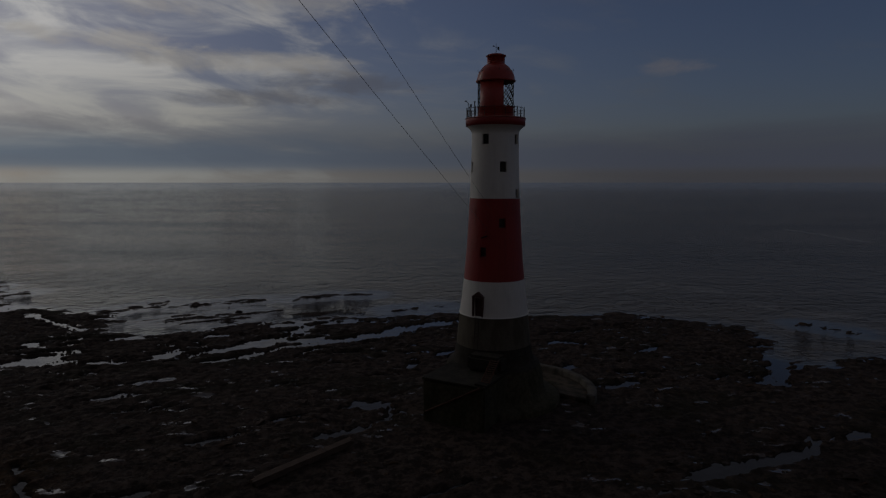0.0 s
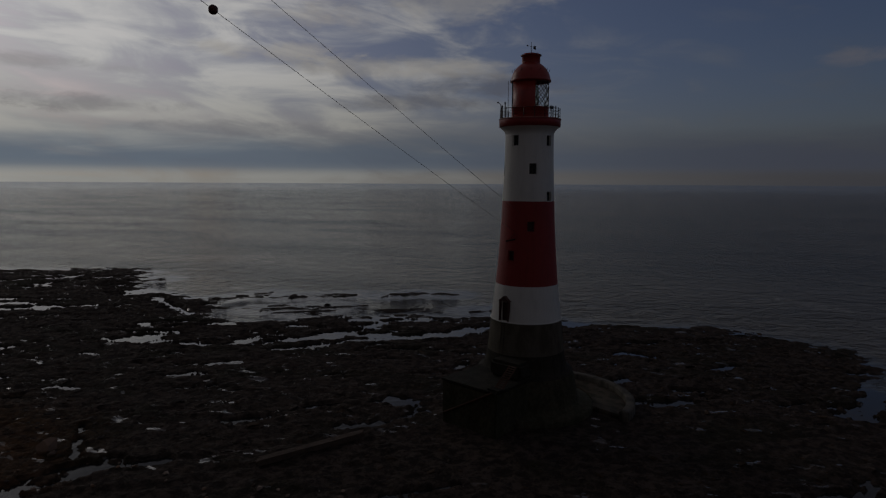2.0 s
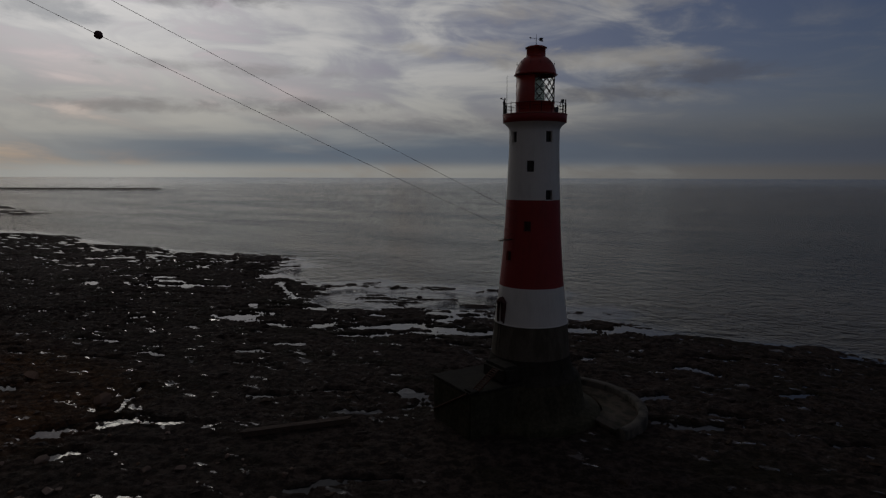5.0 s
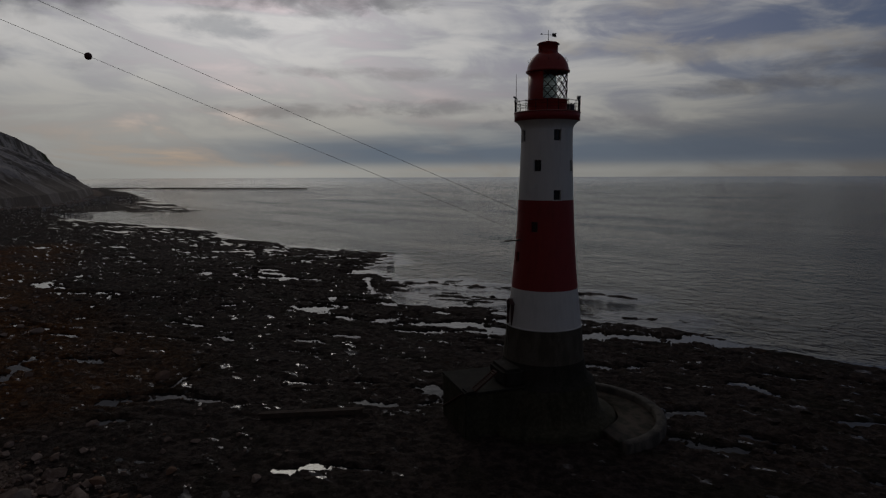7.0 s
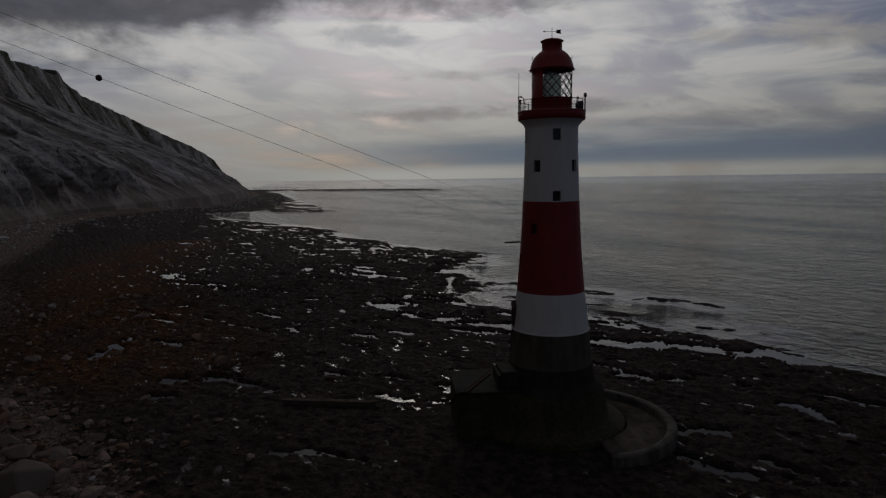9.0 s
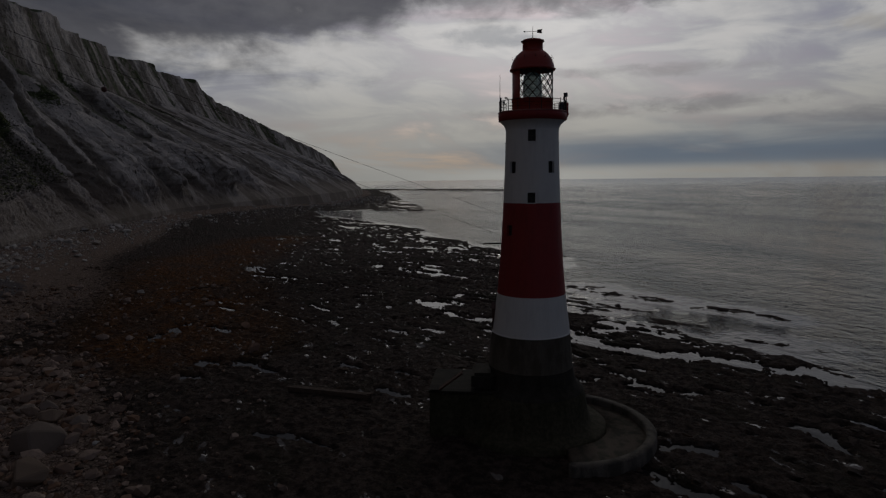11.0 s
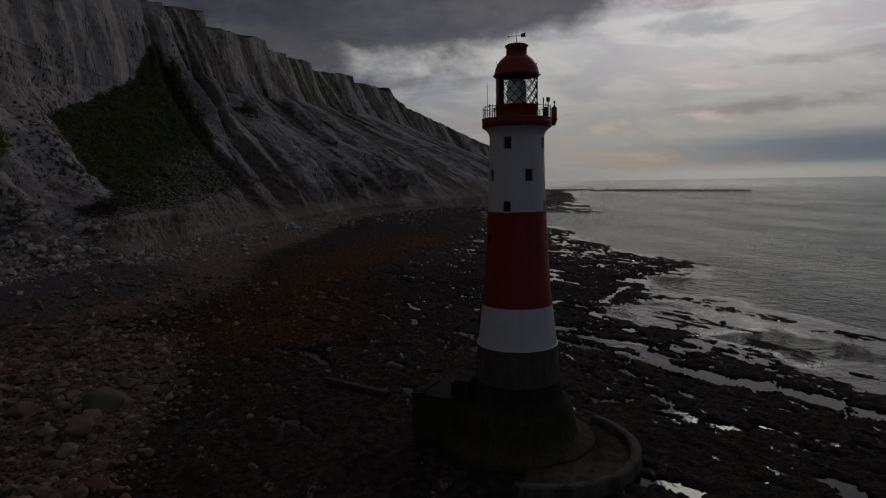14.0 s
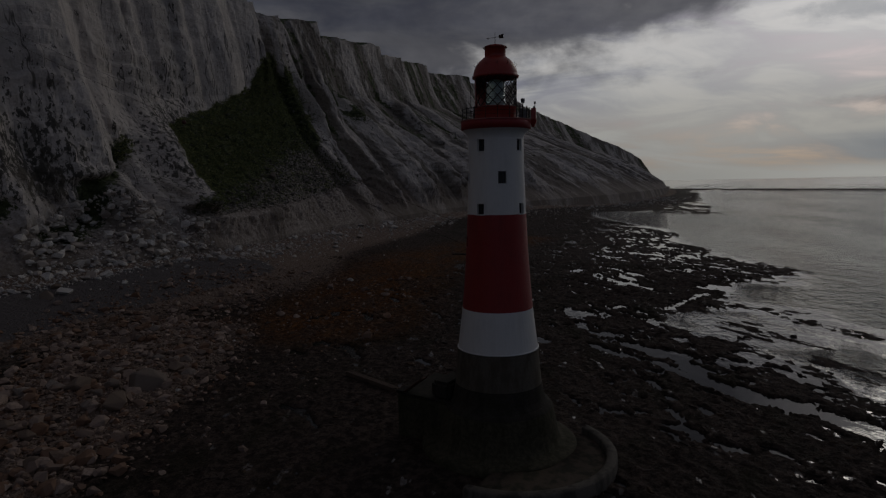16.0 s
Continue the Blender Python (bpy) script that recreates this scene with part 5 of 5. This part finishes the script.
def in_box(count, x0, x1, y0, y1):
    return rng.uniform(x0, x1, count), rng.uniform(y0, y1, count)


# boulders that fell from the cliff, on the shingle below it
bx, by = in_box(52000, -330, 60, -140, -40)
dist = away(bx, by, FOOT)
seaward = ~inside(bx, by, FOOT + [(-4800, 600), (-4800, -4800), (4800, -4800), (4800, -300)])
foot_heap = smooth(away(bx, by, [(-150, -94), (-95, -104), (-64, -119)]), 17, 5)
keep = seaward & (rng.uniform(0, 1, len(bx)) < 0.42 * smooth(dist, 34, 2) + 0.9 * foot_heap + 0.002)
keep &= (away(bx, by, [(0, -108), (-55, -100), (-88, -90), (-108, -87)]) > 11) | (rng.uniform(0, 1, len(bx)) < 0.06)
bx, by = bx[keep], by[keep]
size = 0.32 + rng.pareto(2.5, len(bx)) * 0.45
scatter("chalk_boulders", bx, by, ground_z(bx, by), np.clip(size, 0.3, 3.4), RUBBLE, "pale chalk boulders heaped under the cliff", "boulders")
# far shingle belt
bx, by = in_box(26000, -900, -330, -60, 260)
dist = away(bx, by, FOOT)
seaward = ~inside(bx, by, FOOT + [(-4800, 600), (-4800, -4800), (4800, -4800), (4800, -300)])
keep = seaward & (dist < 70) & (rng.uniform(0, 1, len(bx)) < 0.55 * smooth(dist, 70, 2))
bx, by = bx[keep], by[keep]
scatter("far_boulders", bx, by, ground_z(bx, by), np.clip(0.5 + rng.pareto(2.4, len(bx)) * 0.6, 0.5, 3.0), RUBBLE, "distant pale boulders along the cliff foot", "boulders")
# bed of boulders between the tower and the cliff
bx, by = in_box(30000, -115, 75, -100, -26)
heap = smooth(away(bx, by, [(-40, -66), (-10, -58), (20, -54), (60, -56)]), 22, 9)
upper = smooth(away(bx, by, [(-100, -72), (-40, -80), (20, -78)]), 22, 8)
keep = rng.uniform(0, 1, len(bx)) < 0.05 + 0.9 * heap + 0.3 * upper
bx, by = bx[keep], by[keep]
size = np.clip(0.32 + rng.pareto(2.6, len(bx)) * 0.55, 0.28, 2.2)
scatter("shore_stones", bx, by, ground_z(bx, by), size, STONE, "grey and brown stones of the boulder beach", "stones")
# weedy rocks on the reef
bx, by = in_box(80000, -150, 80, -70, 80)
keep = np.interp(ground_z(bx, by), [-0.7, -0.5, -0.3, 0.6], [0.0, 0.3, 0.5, 0.35]) * (0.35 + 0.8 * smooth(fbm(bx * 0.06, by * 0.06, 8.0, 3), -0.2, 0.6)) > rng.uniform(0, 1, len(bx))
keep &= np.hypot(bx, by) > 14.5
bx, by = bx[keep], by[keep]
size = np.clip(0.24 + rng.pareto(3.2, len(bx)) * 0.34, 0.22, 1.6)
scatter("reef_rocks", bx, by, ground_z(bx, by), size, REEFSTONE, "dark weed-covered rocks on the reef", "rocks", PEBBLES, flat=0.55)
# rubble and scrub on the mound under the cliff
SX, SY, SZ, VEG, SS, ST, RUN = skin
on = np.argwhere((VEG > 0.15) & (SS > 540) & (SS < 690) & (ST > 0.13) & (ST < 0.76))
pick = on[rng.integers(0, len(on), 19000)]
# each lies somewhere inside its patch of the face
fu, fv = rng.uniform(0, 1, (2, len(pick)))
def between(a):
    i, j = pick[:, 0], pick[:, 1]
    k, m = np.minimum(i + 1, a.shape[0] - 1), np.minimum(j + 1, a.shape[1] - 1)
    return (a[i, j] * (1 - fu) + a[k, j] * fu) * (1 - fv) + (a[i, m] * (1 - fu) + a[k, m] * fu) * fv


vx, vy, vz, vv, vt, vs = (between(a) for a in (SX, SY, SZ, VEG, ST, SS))
stony = rng.uniform(0, 1, len(vx)) < 0.21 + smooth(vt + 0.0016 * np.clip(600 - vs, -60, 30), 0.40, 0.24) * 0.75
st = stony & (vv > 0.12)
scatter("slope_rubble", vx[st], vy[st], vz[st], np.clip(0.32 + rng.pareto(2.6, st.sum()) * 0.4, 0.32, 2.0), SLOPESTONE, "broken chalk rubble on the scrub slope", "rubble")

# scree cone that has come down beside the scrub
on = np.argwhere((SS > 496) & (SS < 552) & (ST < 0.26 - 0.005 * np.abs(SS - 526)))
pick = on[rng.integers(0, len(on), 1500)]
cx, cy, cz = (a[pick[:, 0], pick[:, 1]] for a in (SX, SY, SZ))
cx, cy = cx + rng.normal(0, 0.8, len(cx)), cy + rng.normal(0, 0.8, len(cy))
scatter("scree_blocks", cx, cy, cz, np.clip(0.5 + rng.pareto(2.2, len(cx)) * 0.8, 0.5, 4.0), RUBBLE, "pale angular blocks of a chalk scree cone", "scree")


def leaf_clump(seed):
    r = random.Random(seed)
    bm = bmesh.new()
    for _ in range(26):
        c = Vector((r.gauss(0, 0.33), r.gauss(0, 0.33), abs(r.gauss(0.1, 0.26))))
        u = Vector((r.gauss(0, 1), r.gauss(0, 1), r.gauss(0, 0.6))).normalized() * r.uniform(0.1, 0.22)
        w = u.cross(Vector((r.gauss(0, 1), r.gauss(0, 1), r.gauss(0, 1)))).normalized() * r.uniform(0.06, 0.13)
        bm.faces.new([bm.verts.new(c - u), bm.verts.new(c + w), bm.verts.new(c + u), bm.verts.new(c - w)])
    return bm


CLUMPS = [arrays(leaf_clump(300 + k)) for k in range(8)]
gr = (~stony) & (vv > 0.35) & (vt > 0.16)
scatter("cliff_scrub", vx[gr], vy[gr], vz[gr], rng.uniform(0.7, 1.9, gr.sum()), LEAF, "dark green scrub on the cliff slope", "scrub", CLUMPS, 0.1)

# the larger boulders, one by one
BIG = [(-13.2, -49.6, 4.9), (-5.5, -49.2, 4.2), (-11.2, -58.6, 3.4), (-10.9, -62.3, 2.6), (-12.2, -54.6, 2.8), (-8.4, -65, 2.6), (-21.5, -50.5, 3.0), (-9.0, -44.5, 2.2), (-4.5, -52.0, 2.6), (-17.0, -43.5, 1.9), (3.0, -47.0, 2.1), (9.0, -41.5, 1.8), (-27.0, -57.0, 2.4),
       (-33.0, -48.0, 1.9), (16.0, -50.0, 2.3), (-58.0, -104.0, 4.0), (-66.0, -108.0, 2.6), (-112.0, -93.0, 3.0), (-98.0, -99.0, 2.8), (-201.0, -111.4, 4.6)]
spots = list(BIG)
while len(spots) < 290:
    x, y = float(rng.uniform(-45, 45)), float(rng.uniform(-72, -30))
    if rng.uniform() < float(smooth(away(np.array([x]), np.array([y]), [(-36, -62), (-8, -54), (20, -52), (45, -54)]), 17, 6)[0]):
        spots.append((x, y, float(np.clip(0.9 + rng.pareto(2.6) * 0.7, 0.9, 2.6))))


def boulder_mesh(seed, mat, corners=()):
    bm = bmesh.new() if corners else hull(seed, 11, 0.8)
    for c in corners:
        bm.verts.new(c)
    if corners:
        bmesh.ops.convex_hull(bm, input=bm.verts)
    bmesh.ops.bevel(bm, geom=list(bm.edges), offset=0.03, segments=1, affect="EDGES")
    me = bpy.data.meshes.new("boulder")
    bm.to_mesh(me)
    bm.free()
    me.materials.append(mat)
    return me


SHAPES = [boulder_mesh(500 + k, STONE) for k in range(12)] + [boulder_mesh(540 + k, PALE) for k in range(4)]
# the great block stands on edge, with one broad flat face
SHAPES.append(boulder_mesh(0, PALE, [(-0.5, -0.4, -0.3), (0.5, -0.36, -0.3), (0.56, 0.3, -0.3), (-0.46, 0.44, -0.3), (-0.36, -0.16, 0.42), (0.04, 0.08, 0.47), (0.52, 0.1, 0.1), (-0.42, 0.3, 0.28), (0.3, -0.3, 0.12)]))
sk = np.stack([SX.ravel(), SY.ravel()], -1)
for k, (x, y, s) in enumerate(spots):
    ob = new("boulder", SHAPES[16] if k == 0 else SHAPES[12 + k % 4] if s > 2.3 else SHAPES[k % 12])
    z = float(ground_z(x, y)[0])
    if x < -170:
        z = float(SZ.ravel()[np.argmin(np.hypot(sk[:, 0] - x, sk[:, 1] - y))])
    ob.matrix_world = Matrix.Translation((x, y, z + 0.12 * s)) @ Matrix.Rotation(float(rng.uniform(0, 6.28)) if k else 2.4, 4, "Z") @ Matrix.Diagonal((s, s, s * (0.85 if k == 0 else 1.25 if k in (2, 4) else 1.0), 1))
    words = "very large pale angular chalk boulder" if s > 3.5 else "large pale angular chalk boulder" if s > 1.6 else "grey-brown angular boulder among smaller stones"
    tagged(ob, words, "boulder", "boulders on the beach")
